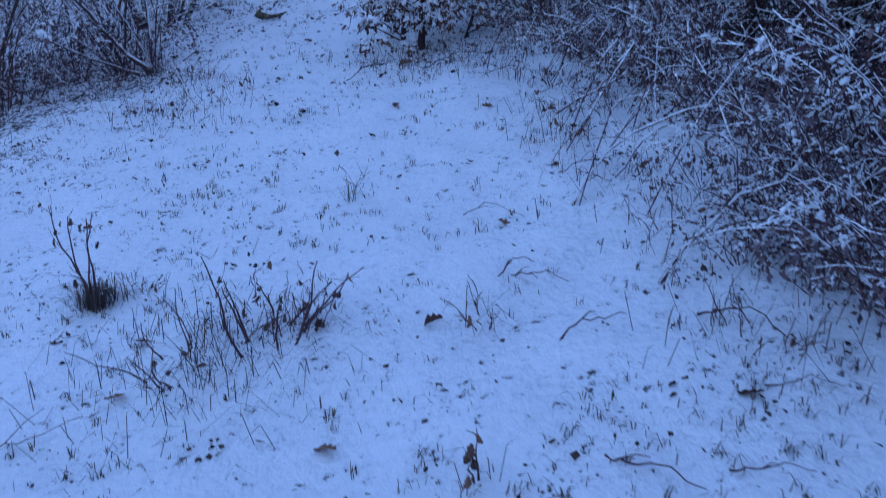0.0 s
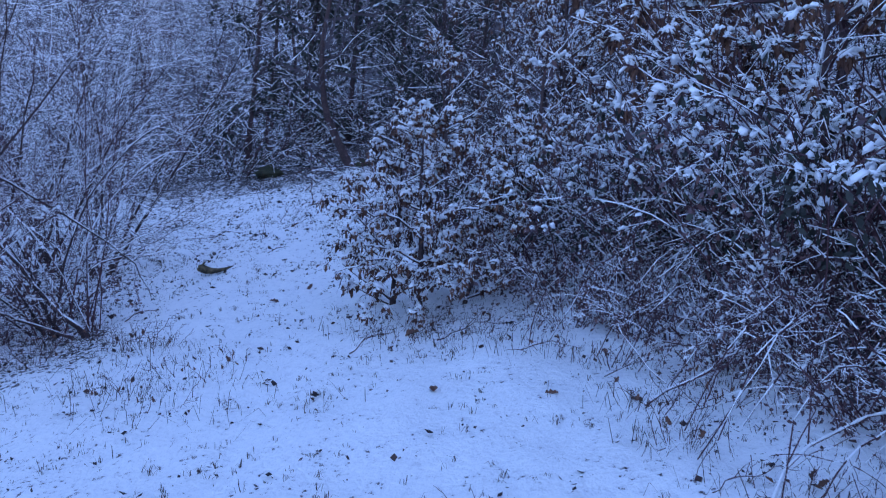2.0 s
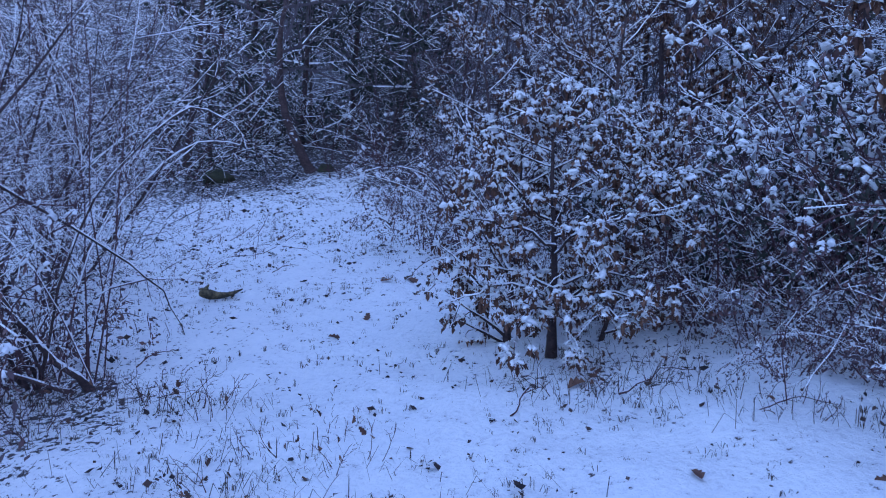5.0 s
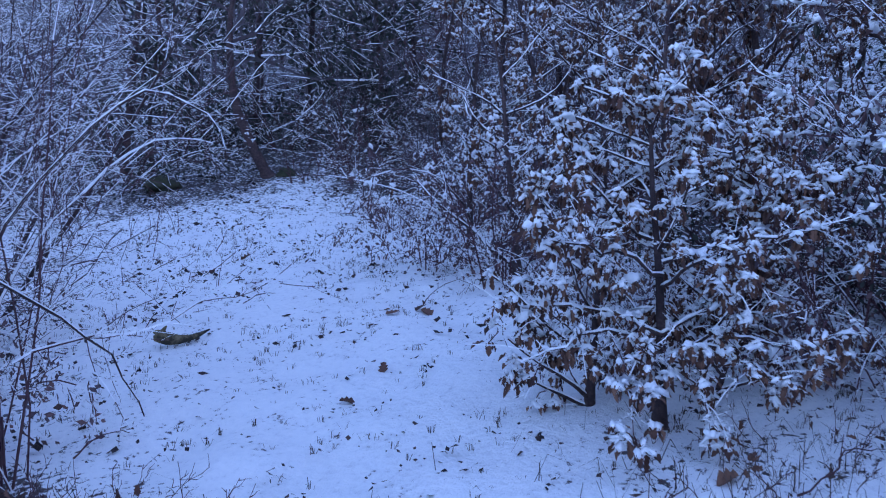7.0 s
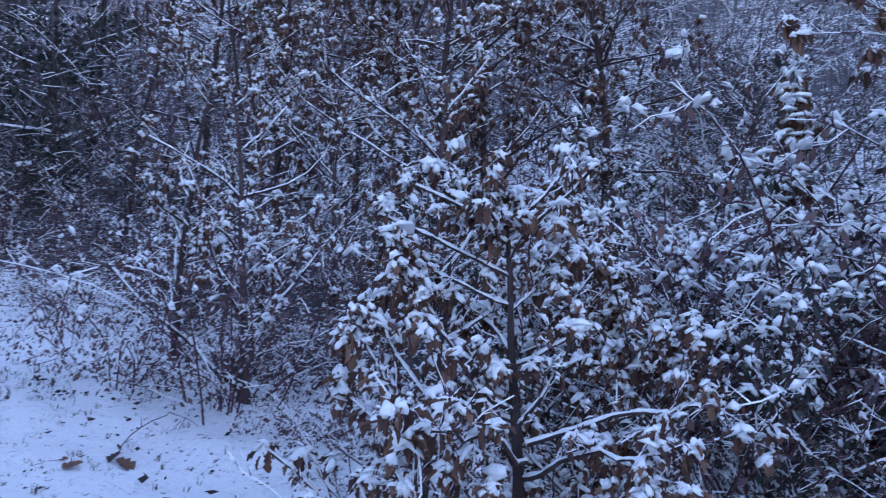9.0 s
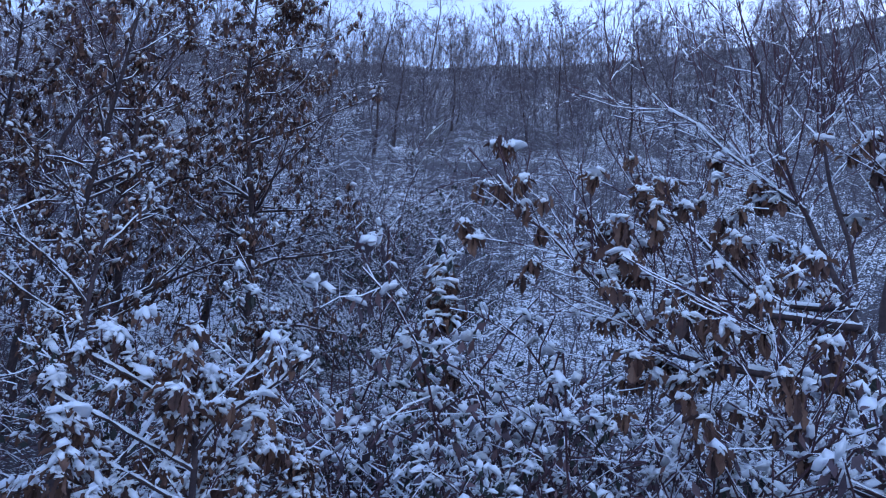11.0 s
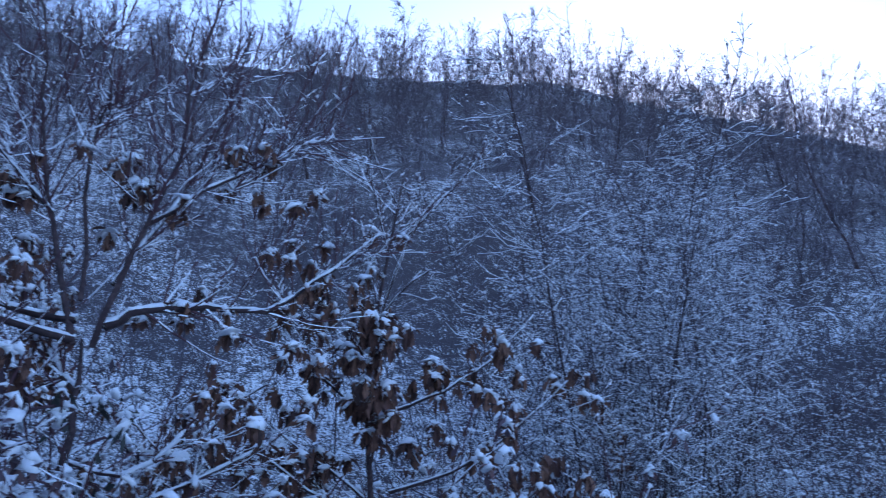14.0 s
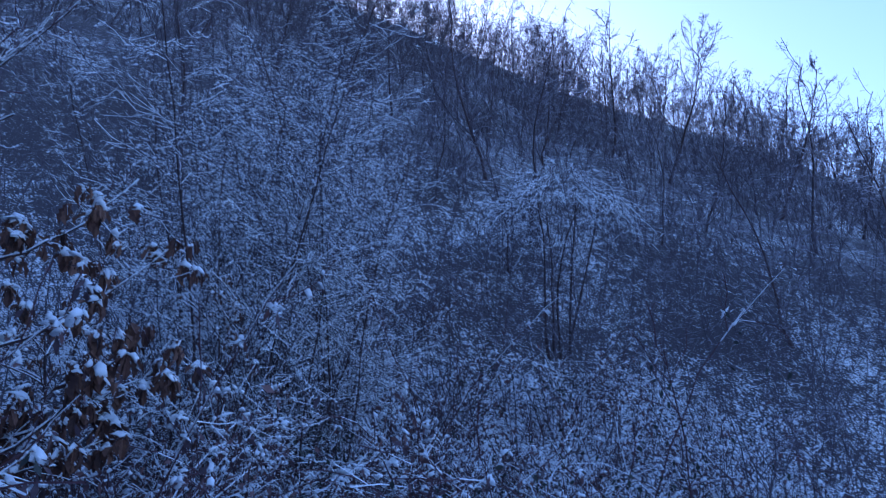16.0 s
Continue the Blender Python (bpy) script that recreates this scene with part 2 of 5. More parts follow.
def prisms(A, sides=3, grow=0.0, up=0.0, flat_top=True):
    """Open prisms round the segments A; with three sides one face lies upwards."""
    P, Q = A[:, 0:3], A[:, 3:6]
    D = Q - P
    D = D / (np.linalg.norm(D, axis=1, keepdims=True) + 1e-9)
    S = np.cross(D, [0, 0, 1.0])
    ln = np.linalg.norm(S, axis=1, keepdims=True)
    S = np.where(ln > 0.05, S / (ln + 1e-9), np.array([[1.0, 0, 0]]))
    U = np.cross(S, D)
    P, Q = P - D * A[:, 6:7] * 0.3, Q + D * A[:, 7:8] * 0.3
    first = math.pi / 6 if flat_top else math.pi / 2
    V = []
    for k in range(sides):
        a = first + 2 * math.pi * k / sides
        o = math.cos(a) * S + math.sin(a) * U
        V.append(P + o * (A[:, 6:7] + grow) + [0, 0, up])
        V.append(Q + o * (A[:, 7:8] + grow) + [0, 0, up])
    V = np.stack(V, 1).reshape(-1, 3)
    base = np.arange(len(A))[:, None] * (2 * sides)
    F = np.concatenate([np.stack([base[:, 0] + 2 * k, base[:, 0] + 2 * ((k + 1) % sides), base[:, 0] + 2 * ((k + 1) % sides) + 1, base[:, 0] + 2 * k + 1], 1) for k in range(sides)])
    ids = np.repeat(np.arange(sides), len(A))
    return V, F, ids


def slivers(A, tips, flat_top=False):
    """Prisms for the stems and, for the outermost twigs, slim three-sided spikes that run out to a point."""
    V, F, ids = prisms(A[~tips], 3, flat_top=flat_top)
    T = A[tips].copy()
    W, G, kd = prisms(T, 3, flat_top=flat_top)
    W = W.reshape(-1, 6, 3)
    end = W[:, 1::2].mean(1, keepdims=True)
    W = np.concatenate([W[:, 0::2], end], 1).reshape(-1, 3)
    base = np.arange(len(T)) * 4 + len(V)
    G = np.concatenate([np.stack([base + k, base + (k + 1) % 3, base + 3], 1) for k in range(3)])
    return np.concatenate([V, W]), F.tolist() + G.tolist(), np.concatenate([ids, np.repeat(np.arange(3), len(T))])


def limb_mesh(name, pts, radii, mat, sides=8):
    """One connected tapering limb with a rounded end and an uneven girth."""
    pts = np.array(pts)
    V, F = [], []
    for i, (p, r) in enumerate(zip(pts, radii)):
        d = unit(pts[min(i + 1, len(pts) - 1)] - pts[max(i - 1, 0)])
        u = unit(np.cross(d, [0.31, 0.95, 0.05]))
        v = np.cross(d, u)
        flare = 1.45 if i == 0 and p[2] < 0.05 else 1.0
        for k in range(sides):
            a = 2 * math.pi * k / sides
            rr = r * flare * (1 + 0.12 * noise.noise(Vector((p[0] * 9 + math.cos(a), p[1] * 9 + math.sin(a), p[2] * 7))))
            V.append(p + rr * (math.cos(a) * u + math.sin(a) * v))
    n = len(pts)
    for i in range(n - 1):
        for k in range(sides):
            F.append((i * sides + k, i * sides + (k + 1) % sides, (i + 1) * sides + (k + 1) % sides, (i + 1) * sides + k))
    F.append(tuple((n - 1) * sides + k for k in range(sides)))
    return mesh_from(name, np.array(V), F, [mat], None, True)


def slope_ok(A, rng, share, limit=0.8):
    D = A[:, 3:6] - A[:, 0:3]
    steep = np.abs(D[:, 2]) / (np.linalg.norm(D, axis=1) + 1e-9)
    return (steep < limit) & (rng.random(len(A)) < share)


def twig_mesh(name, A, rng, bark, share=0.85, limit=0.85, ridge=False, top=None, tips=None):
    """Twigs with snow on their upper side: a flat top, or a ridge that shows from the side as well."""
    tips = A[:, 8] > 2.5 if tips is None else A[:, 8] >= tips
    V, F, ids = slivers(A, tips, not ridge)
    ok = slope_ok(A, rng, share, limit)
    ok = np.concatenate([np.tile(ok[~tips], 3), np.tile(ok[tips], 3)])
    white = (ids != 1) if ridge else (ids == 0)
    return mesh_from(name, V, F, [bark, top or SNOW], np.where(white & ok, 1, 0))


def snow_mesh(name, A, rng, share=0.95, extra=0.003, lift=0.8, limit=0.9):
    """Ridges of snow lying along the branches."""
    A = A[slope_ok(A, rng, share, limit)].copy()
    if not len(A):
        A = np.zeros((1, 10))
    A[:, 2] += A[:, 6] * lift
    A[:, 5] += A[:, 7] * lift
    cut, lumps = np.linspace(0, 1, 4), []
    k = [extra * rng.uniform(0.25, 1.7, (len(A), 1)) for _ in cut]
    for a in range(3):
        B = A.copy()
        B[:, 0:3] = A[:, 0:3] + (A[:, 3:6] - A[:, 0:3]) * cut[a]
        B[:, 3:6] = A[:, 0:3] + (A[:, 3:6] - A[:, 0:3]) * cut[a + 1]
        B[:, 6:7], B[:, 7:8] = A[:, 6:7] * 0.5 + k[a], A[:, 7:8] * 0.5 + k[a + 1]
        lumps.append(B)
    A = np.concatenate(lumps)
    V, F, _ = prisms(A, 4, flat_top=False)
    return mesh_from(name, V, F, [SNOW], None, True)


BEAD = np.array([(1, 0, -0.3), (-0.5, 0.87, -0.3), (-0.5, -0.87, -0.3), (0.1, 0.05, 0.85)])
BEAD_F = np.array([(0, 1, 3), (1, 2, 3), (2, 0, 3), (0, 2, 1)])


def beads(A, rng, n, lo, hi):
    """Crumbs of snow sitting on the twigs: verts and faces."""
    i, t = rng.integers(0, len(A), n), rng.random((n, 1))
    P = A[i, 0:3] * (1 - t) + A[i, 3:6] * t + np.array([0, 0, 0.5 * lo])
    s, a = (lo + (hi - lo) * rng.random(n) ** 2)[:, None], rng.uniform(0, 6.283, n)[:, None]
    x, y, z = BEAD[None, :, 0], BEAD[None, :, 1], BEAD[None, :, 2]
    V = np.stack([(x * np.cos(a) - y * np.sin(a)) * s * 1.3, (x * np.sin(a) + y * np.cos(a)) * s, z * s * 0.9 + 0 * a], 2) + P[:, None]
    return V.reshape(-1, 3), (BEAD_F[None] + 4 * np.arange(n)[:, None, None]).reshape(-1, 3)


def blob(rng, sub=2, flat=0.6, rough=0.35):
    """An irregular clump: verts and faces of a dented ball."""
    bm = bmesh.new()
    bmesh.ops.create_icosphere(bm, subdivisions=sub, radius=1.0)
    off = Vector(rng.uniform(-50, 50, 3))
    for v in bm.verts:
        k = 1 + rough * noise.noise(v.co * 1.7 + off) + rough * 0.6 * noise.noise(v.co * 4 + off)
        v.co = v.co * k
        v.co.z *= flat if v.co.z > 0 else flat * 0.45
    V = np.array([v.co[:] for v in bm.verts])
    F = [[v.index for v in f.verts] for f in bm.faces]
    bm.free()
    return V, np.array(F)


def joined(name, V, F, where, mats, shade=True):
    """Many copies of one small shape, each under a 4x4 matrix, in one mesh."""
    W = np.array([np.array(m) for m in where])
    H = np.concatenate([V, np.ones((len(V), 1))], 1)
    allv = np.einsum("nij,vj->nvi", W, H)[:, :, :3].reshape(-1, 3)
    allf = (F[None] + (np.arange(len(W)) * len(V))[:, None, None]).reshape(-1, F.shape[1])
    return mesh_from(name, allv, allf, mats, None, shade)


def leaf_shape(length=1.0, lobes=True, fold=0.35, curl=0.5):
    """A lobed oak leaf hanging along -z, folded along its midrib."""
    w = [0.05, 0.20, 0.14, 0.30, 0.20, 0.33, 0.22, 0.06] if lobes else [0.03, 0.2, 0.27, 0.2, 0.02]
    V, F = [], []
    n = len(w)
    for i, a in enumerate(w):
        t = i / (n - 1)
        y = curl * t * t * 0.4
        z = -t
        V += [(-a, y + a * fold, z), (0, y, z), (a, y + a * fold, z)]
    for i in range(n - 1):
        for k in (0, 1):
            F.append((3 * i + k, 3 * i + k + 1, 3 * i + 4 + k, 3 * i + 3 + k))
    return np.array(V) * length, np.array(F)


def rot_rand(rng, tilt):
    return Euler((rng.normal(0, tilt), rng.normal(0, tilt), rng.uniform(0, 6.283))).to_matrix().to_4x4()


# ---------------------------------------------------------------- trees of the wood
def tree_spec(kind):
    if kind == "ridge":
        return [dict(n=10, wobble=0.08, lift=0.05, kids=1.7, ratio=0.46, angle=50, clear=0.3, taper=0.85, rmin=0.014, thin=0.5),
                dict(n=6, wobble=0.2, lift=0.07, kids=2.0, ratio=0.36, angle=48, clear=0.15, taper=0.8, rmin=0.013),
                dict(n=4, wobble=0.26, lift=0.05, kids=1.8, ratio=0.42, angle=45, clear=0.0, rmin=0.0105),
                dict(n=2, wobble=0.3, rmin=0.009)]
    if kind == "frosted":
        return [dict(n=12, wobble=0.07, lift=0.05, kids=2.6, ratio=0.25, angle=66, clear=0.06, taper=0.85, rmin=0.006, thin=0.4),
                dict(n=5, wobble=0.2, lift=0.05, kids=1.9, ratio=0.36, angle=48, clear=0.05, rmin=0.0038),
                dict(n=2, wobble=0.28, lift=0.03, kids=0.9, ratio=0.6, angle=45, clear=0.0, rmin=0.0036),
                dict(n=1, wobble=0.2, rmin=0.0036)]
    if kind == "layered":
        return [dict(n=9, wobble=0.1, lift=0.06, kids=2.8, ratio=0.34, angle=64, clear=0.12, taper=0.8, rmin=0.012, thin=0.28),
                dict(n=6, wobble=0.22, lift=0.02, kids=1.6, ratio=0.36, angle=45, clear=0.1, rmin=0.006),
                dict(n=3, wobble=0.28, lift=0.0, kids=0.9, ratio=0.55, angle=48, clear=0.05, rmin=0.0045),
                dict(n=1, wobble=0.2, rmin=0.0045)]
    return [dict(n=9, wobble=0.12, lift=0.06, kids=2.6, ratio=0.38, angle=50, clear=0.05, taper=0.8, rmin=0.012),
            dict(n=4, wobble=0.28, lift=0.05, kids=2.2, ratio=0.3, angle=52, clear=0.05, rmin=0.008),
            dict(n=2, wobble=0.4, lift=0.02, kids=1.2, ratio=0.55, angle=50, clear=0.05, rmin=0.006),
            dict(n=1, wobble=0.2, rmin=0.007)]


def wood_tree(seed, kind, tall, girth, label, name="bare_tree", category="tree", share=0.8, bark=None, stems=1, group="trees of the wood", crumbs=0):
    w = Wood(seed)
    for k in range(stems):
        a = w.rng.uniform(0, 6.283)
        o = 0.0 if stems == 1 else 0.25
        w.grow((o * math.cos(a), o * math.sin(a), 0), (0.3 * o * math.cos(a) * 2, 0.3 * o * math.sin(a) * 2, 1), tall * w.rng.uniform(0.85, 1.05), girth, 0, tree_spec(kind))
    A = w.arrays()
    ob = tagged(new(name), label, category, group)
    for level, pts, radii in w.lines:
        if level == 0:
            part("trunk", limb_mesh("trunk", pts, radii, bark or BARK, 6), ob)
    # Ridge and mid crowns take the haze-toned top colour instead of snow.
    tagged(part("crown", twig_mesh("crown", A[A[:, 8] > 0], w.rng, TWIG if kind == "layered" else FARBARK, share, 0.75, kind != "ridge", HAZE_RIME if kind in ("ridge", "mid") else None, 2 if kind in ("ridge", "mid") else 3), ob, "bare branches and twigs lined with snow, haze-paled when far"), kind="stuff")
    if crumbs:
        V, F = beads(A[A[:, 8] > 0], w.rng, crumbs, 0.006, 0.018)
        tagged(part("snow", mesh_from("snow", V, F, [SNOW]), ob, "crumbs of snow on the twigs"), kind="stuff")
    return ob, w


def scatter(ob, spots, rng, lo=0.75, hi=1.25, lean=4):
    """Sets the first at the first spot and copies to the others."""
    for i, (x, y) in enumerate(spots):
        k = rng.uniform(lo, hi)
        m = pose(x, y, float(height(x, y)) - 0.05, rng.normal(0, lean), rng.normal(0, lean), rng.uniform(0, 360)) @ Matrix.Diagonal((k, k, k * rng.uniform(0.9, 1.1), 1))
        if i == 0:
            ob.matrix_basis = m
        else:
            copy_thing(ob, m)


def polar(az, r):
    return CX + math.sin(radians(az)) * r, CY + math.cos(radians(az)) * r


rng = np.random.default_rng(7)


def spread(n, az0, az1, r0, r1, gap):
    out, tries = [], 0
    while len(out) < n and tries < n * 40:
        tries += 1
        az, r = rng.uniform(az0, az1), math.sqrt(rng.uniform(r0 * r0, r1 * r1))
        p = polar(az, r)
        if all((p[0] - q[0]) ** 2 + (p[1] - q[1]) ** 2 > gap * gap for q in out):
            out.append(p)
    return out


def clear_of_glade(p):
    x, y = p
    return not (-4.6 < x < 1.2 and y < 17.0)


def build_wood():
    # tall trees along the ridge
    kinds = [wood_tree(100 + i, "ridge", 6.6, 0.06, "tall bare tree on the ridge against the sky", "tall_bare_tree", share=0.5)[0] for i in range(4)]
    spots = spread(90, 40, 150, 22, 38, 1.5) + spread(180, 40, 176, 40, 50, 0.9)
    for i, ob in enumerate(kinds):
        scatter(ob, spots[i::4], rng, 0.5, 1.02, 6)
    tall = [copy_thing(kinds[i % 4], Matrix.Identity(4)) for i in range(10)]
    for ob, (az, r, k, lean) in zip(tall, ((153, 26, 0.85, 9), (160, 26, 0.85, 11), (149, 30, 0.95, 5), (79, 43, 1.15, 5), (66, 44, 1.1, -4), (109, 44, 1.0, -7), (57.5, 42, 0.95, 8), (71, 44, 0.9, 0), (93, 44, 1.0, -3), (99, 44, 0.9, 5))):
        x, y = polar(az, r)
        ob.matrix_basis = Matrix.Translation((x, y, float(height(x, y)) - 0.1)) @ Matrix.Rotation(radians(-az), 4, "Z") @ Matrix.Rotation(radians(lean), 4, "Y") @ Matrix.Diagonal((k, k, k, 1))
    # the hillside
    kinds = [wood_tree(200 + i, "mid", 5.5, 0.03, "bare hillside tree with rimed branches paled for haze", share=0.7)[0] for i in range(4)]
    spots = spread(58, 114, 174, 16, 40, 1.6) + spread(12, 40, 114, 28, 40, 2.0)
    for i, ob in enumerate(kinds):
        scatter(ob, spots[i::4], rng, 0.6, 1.1, 6)
    # behind the clearing
    kinds = [wood_tree(300 + i, "layered", 6.0, 0.042, "dark bare tree with layered snowy twigs behind the clearing", share=0.28, group="trees behind the clearing", crumbs=220)[0] for i in range(4)]
    spots = [p for p in spread(58, -30, 45, 7.5, 24, 1.1) if clear_of_glade(p) and not (p[0] > 0.8 and p[1] < 11.5) and p[0] > -2.4]
    for i, ob in enumerate(kinds):
        scatter(ob, spots[i::4], rng, 0.65, 1.15, 5)
    # fine frosted saplings
    kinds = [wood_tree(400 + i, "frosted", 4.6, 0.014, "slender sapling thick with frosted twigs", "frosted_sapling", share=0.7, group="frosted saplings", crumbs=900)[0] for i in range(4)]
    spots = [polar(az, r) for az, r in ((116, 11.5), (122, 11), (125, 9.8), (127, 11.5), (129, 10.2), (131, 12), (133, 10.8), (124, 12.5), (108, 11.5), (82, 10.5), (68, 11), (55, 11))]
    spots += [polar(az, r) for az, r in ((120, 10.3), (123, 10.2), (126, 10.5), (128, 9.4), (130, 11), (132, 9.9), (134, 11.6), (127, 12.6), (121, 9.7), (125.5, 11.2), (129.5, 12.3), (123.5, 9.1), (132.5, 11.2), (126.5, 9.2), (130.5, 9.6))]
    spots += spread(26, 122, 134, 8.6, 12, 0.35)
    spots += [(-3.2 - 5.5 * rng.random(), 9.5 + 15 * rng.random()) for _ in range(34)]
    spots += [(-4.6, 9.0), (-5.4, 10.6), (-4.9, 12.3), (-6.2, 9.6), (-6.9, 11.8), (-5.8, 8.0), (-3.9, 11.2), (-7.4, 9.8)]
    for i, ob in enumerate(kinds):
        scatter(ob, spots[i::4], rng, 0.88, 1.1, 4)


build_wood()


def build_brushwood():
    """Undergrowth of the hillside: more stems than anyone could count."""
    r = np.random.default_rng(17)

    def sprays(seed, stems, spec, lo, hi):
        out = []
        for k in range(6):
            w = Wood(seed + k)
            for _ in range(stems):
                a = r.uniform(0, 6.283)
                w.grow((0.3 * math.cos(a), 0.3 * math.sin(a), 0), (0.2 * math.cos(a), 0.2 * math.sin(a), 1), r.uniform(lo, hi), 0.011, 0, spec)
            out.append(w.arrays())
        return out

    fine = sprays(500, 3, [dict(n=6, wobble=0.14, lift=0.04, kids=2.6, ratio=0.2, angle=62, clear=0.05, rmin=0.006), dict(n=2, wobble=0.2, kids=1.4, ratio=0.5, angle=45, clear=0.0, rmin=0.0045), dict(n=1, rmin=0.004)], 1.6, 2.8)
    rough = sprays(520, 3, [dict(n=5, wobble=0.16, lift=0.04, kids=4.5, ratio=0.13, angle=55, clear=0.0, rmin=0.01), dict(n=1, kids=0.6, ratio=0.8, angle=45, clear=0.0, rmin=0.012), dict(n=1, rmin=0.011)], 2.0, 3.2)
    crest = sprays(540, 1, [dict(n=6, wobble=0.12, lift=0.05, kids=2.2, ratio=0.44, angle=48, clear=0.2, rmin=0.012, thin=0.5), dict(n=3, wobble=0.22, lift=0.07, kids=1.7, ratio=0.45, angle=45, clear=0.0, rmin=0.012), dict(n=1, kids=1.6, ratio=0.75, angle=42, clear=0.0, rmin=0.0105), dict(n=1, rmin=0.009)], 2.6, 4.2)
    spots = [(p, fine, 1.0) for p in spread(230, 38, 174, 9.5, 19, 0.6) + spread(130, 114, 168, 9.5, 20, 0.5) + [p for p in spread(90, 12, 40, 7.5, 18, 0.5) if p[0] > 1.0]]
    spots += [(p, rough, 1.0) for p in spread(460, 38, 176, 18, 38, 0.6)] + [(p, rough, 1.2) for p in spread(150, 116, 176, 28, 45, 0.5) + spread(300, 40, 150, 36, 45.5, 0.4)] + [(p, crest, 0.82) for p in spread(680, 40, 174, 37, 47, 0.35)] + [(p, crest, 0.7) for p in spread(380, 40, 176, 24, 39, 0.7)]
    out = []
    for i, ((x, y), kind, k) in enumerate(spots):
        A = kind[i % 6].copy()
        k, a = k * r.uniform(0.7, 1.35), r.uniform(0, 6.283)
        c, s_ = math.cos(a) * k, math.sin(a) * k
        z = float(height(x, y)) - 0.05
        for o in (0, 3):
            px, py = A[:, o].copy(), A[:, o + 1].copy()
            A[:, o], A[:, o + 1], A[:, o + 2] = x + c * px - s_ * py, y + s_ * px + c * py, z + A[:, o + 2] * k
        out.append(A)
    A = np.concatenate(out)
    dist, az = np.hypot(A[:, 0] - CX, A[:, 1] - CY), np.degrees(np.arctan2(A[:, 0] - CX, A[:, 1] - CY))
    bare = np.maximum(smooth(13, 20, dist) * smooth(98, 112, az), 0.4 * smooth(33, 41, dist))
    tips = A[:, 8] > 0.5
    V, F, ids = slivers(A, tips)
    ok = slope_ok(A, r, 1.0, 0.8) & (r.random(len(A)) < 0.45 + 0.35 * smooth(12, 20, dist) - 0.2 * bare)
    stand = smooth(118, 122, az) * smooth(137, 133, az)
    # White snow gives way to the haze tone with distance and outside the stand.
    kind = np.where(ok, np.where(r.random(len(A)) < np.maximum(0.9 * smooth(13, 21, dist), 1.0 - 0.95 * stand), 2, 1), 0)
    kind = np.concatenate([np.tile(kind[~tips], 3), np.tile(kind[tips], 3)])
    B = A[(dist < 21) & (r.random(len(A)) > bare) & (r.random(len(A)) < 0.08 + 0.92 * stand) & (np.sin(1.1 * A[:, 0] + 1.5 * np.sin(0.8 * A[:, 1])) > -0.45)]
    W, G = beads(B, r, 4000, 0.005, 0.012)
    near = tagged(new("brushwood_snow", mesh_from("brushwood_snow", W, G, [SNOW])), "crumbs of snow on the hillside brushwood", "snow", kind="stuff")
    ob = new("brushwood", mesh_from("brushwood", V, F, [FARBARK, SNOW, HAZE_RIME], np.where(ids != 1, kind, 0)))
    tagged(ob, "dense bare hillside brushwood, snow-dusted and paled with haze", "undergrowth", kind="stuff")


build_brushwood()


# ---------------------------------------------------------------- oaks with withered leaves
LEAF_S, LEAF_SF = leaf_shape(1.0, True, 0.55, -0.6)
LEAF_T, LEAF_TF = np.array([(0, 0, 0), (-0.26, 0.08, -0.5), (0, 0.1, -0.55), (0.26, 0.08, -0.5), (0, 0.25, -1.0)]), np.array([(0, 1, 2), (0, 2, 3), (1, 4, 2), (2, 4, 3)])
leaf_meshes = [mesh_from("leaf", *leaf_shape(1.0, True, f, c), [OAKPIECE]) for f, c in ((0.5, -0.4), (0.8, -0.9), (0.35, 0.3), (1.0, -0.6))]
brng = np.random.default_rng(3)


def clump_shape(r, lobes, sub=2):
    """Snow caught on a tuft of leaves: one mass with rounded tongues that droop at the rim."""
    V, F = blob(r, sub, 1.0, 0.25)
    N = V / np.linalg.norm(V, axis=1, keepdims=True)
    size = np.full(len(V), 0.5)
    for k in range(lobes):
        a = r.uniform(0, 6.283)
        d = unit(np.array([math.cos(a), math.sin(a), r.uniform(-0.35, 0.3)]))
        size += r.uniform(0.25, 0.95) * np.exp((N @ d - 1) * r.uniform(9, 22))
    V = N * size[:, None] * r.uniform(0.72, 1.22, (len(V), 1)) + r.normal(0, 0.05, V.shape)
    far = np.hypot(V[:, 0], V[:, 1])
    V[:, 2] = V[:, 2] * 0.7 - 0.2 * far ** 2 + r.normal(0, 0.07, len(V))
    return V, F


clump_meshes = [mesh_from("snow_clump", *clump_shape(brng, 9, 2), [SNOW], None, True) for _ in range(7)]
sapling_clumps = [mesh_from("snow_clump", *clump_shape(brng, 6, 1), [SNOW], None, True) for _ in range(5)]
PETAL_V, PETAL_F = np.array([(1, 0.1, -0.25), (0.1, 0.9, -0.1), (-0.9, 0, 0.05), (-0.05, -0.85, -0.15), (0.1, 0.05, 0.75)]), np.array([(0, 1, 4), (1, 2, 4), (2, 3, 4), (3, 0, 4), (2, 1, 0), (3, 2, 0)])


def petal(r, p, s):
    """A lick of snow on one drooping leaf."""
    return Matrix.Translation(p) @ Euler((r.normal(0, 0.3), r.uniform(0.1, 0.9), r.uniform(0, 6.283))).to_matrix().to_4x4() @ Matrix.Diagonal((s * r.uniform(0.8, 2.0), s * r.uniform(0.45, 1.0), s * r.uniform(0.4, 0.9), 1))


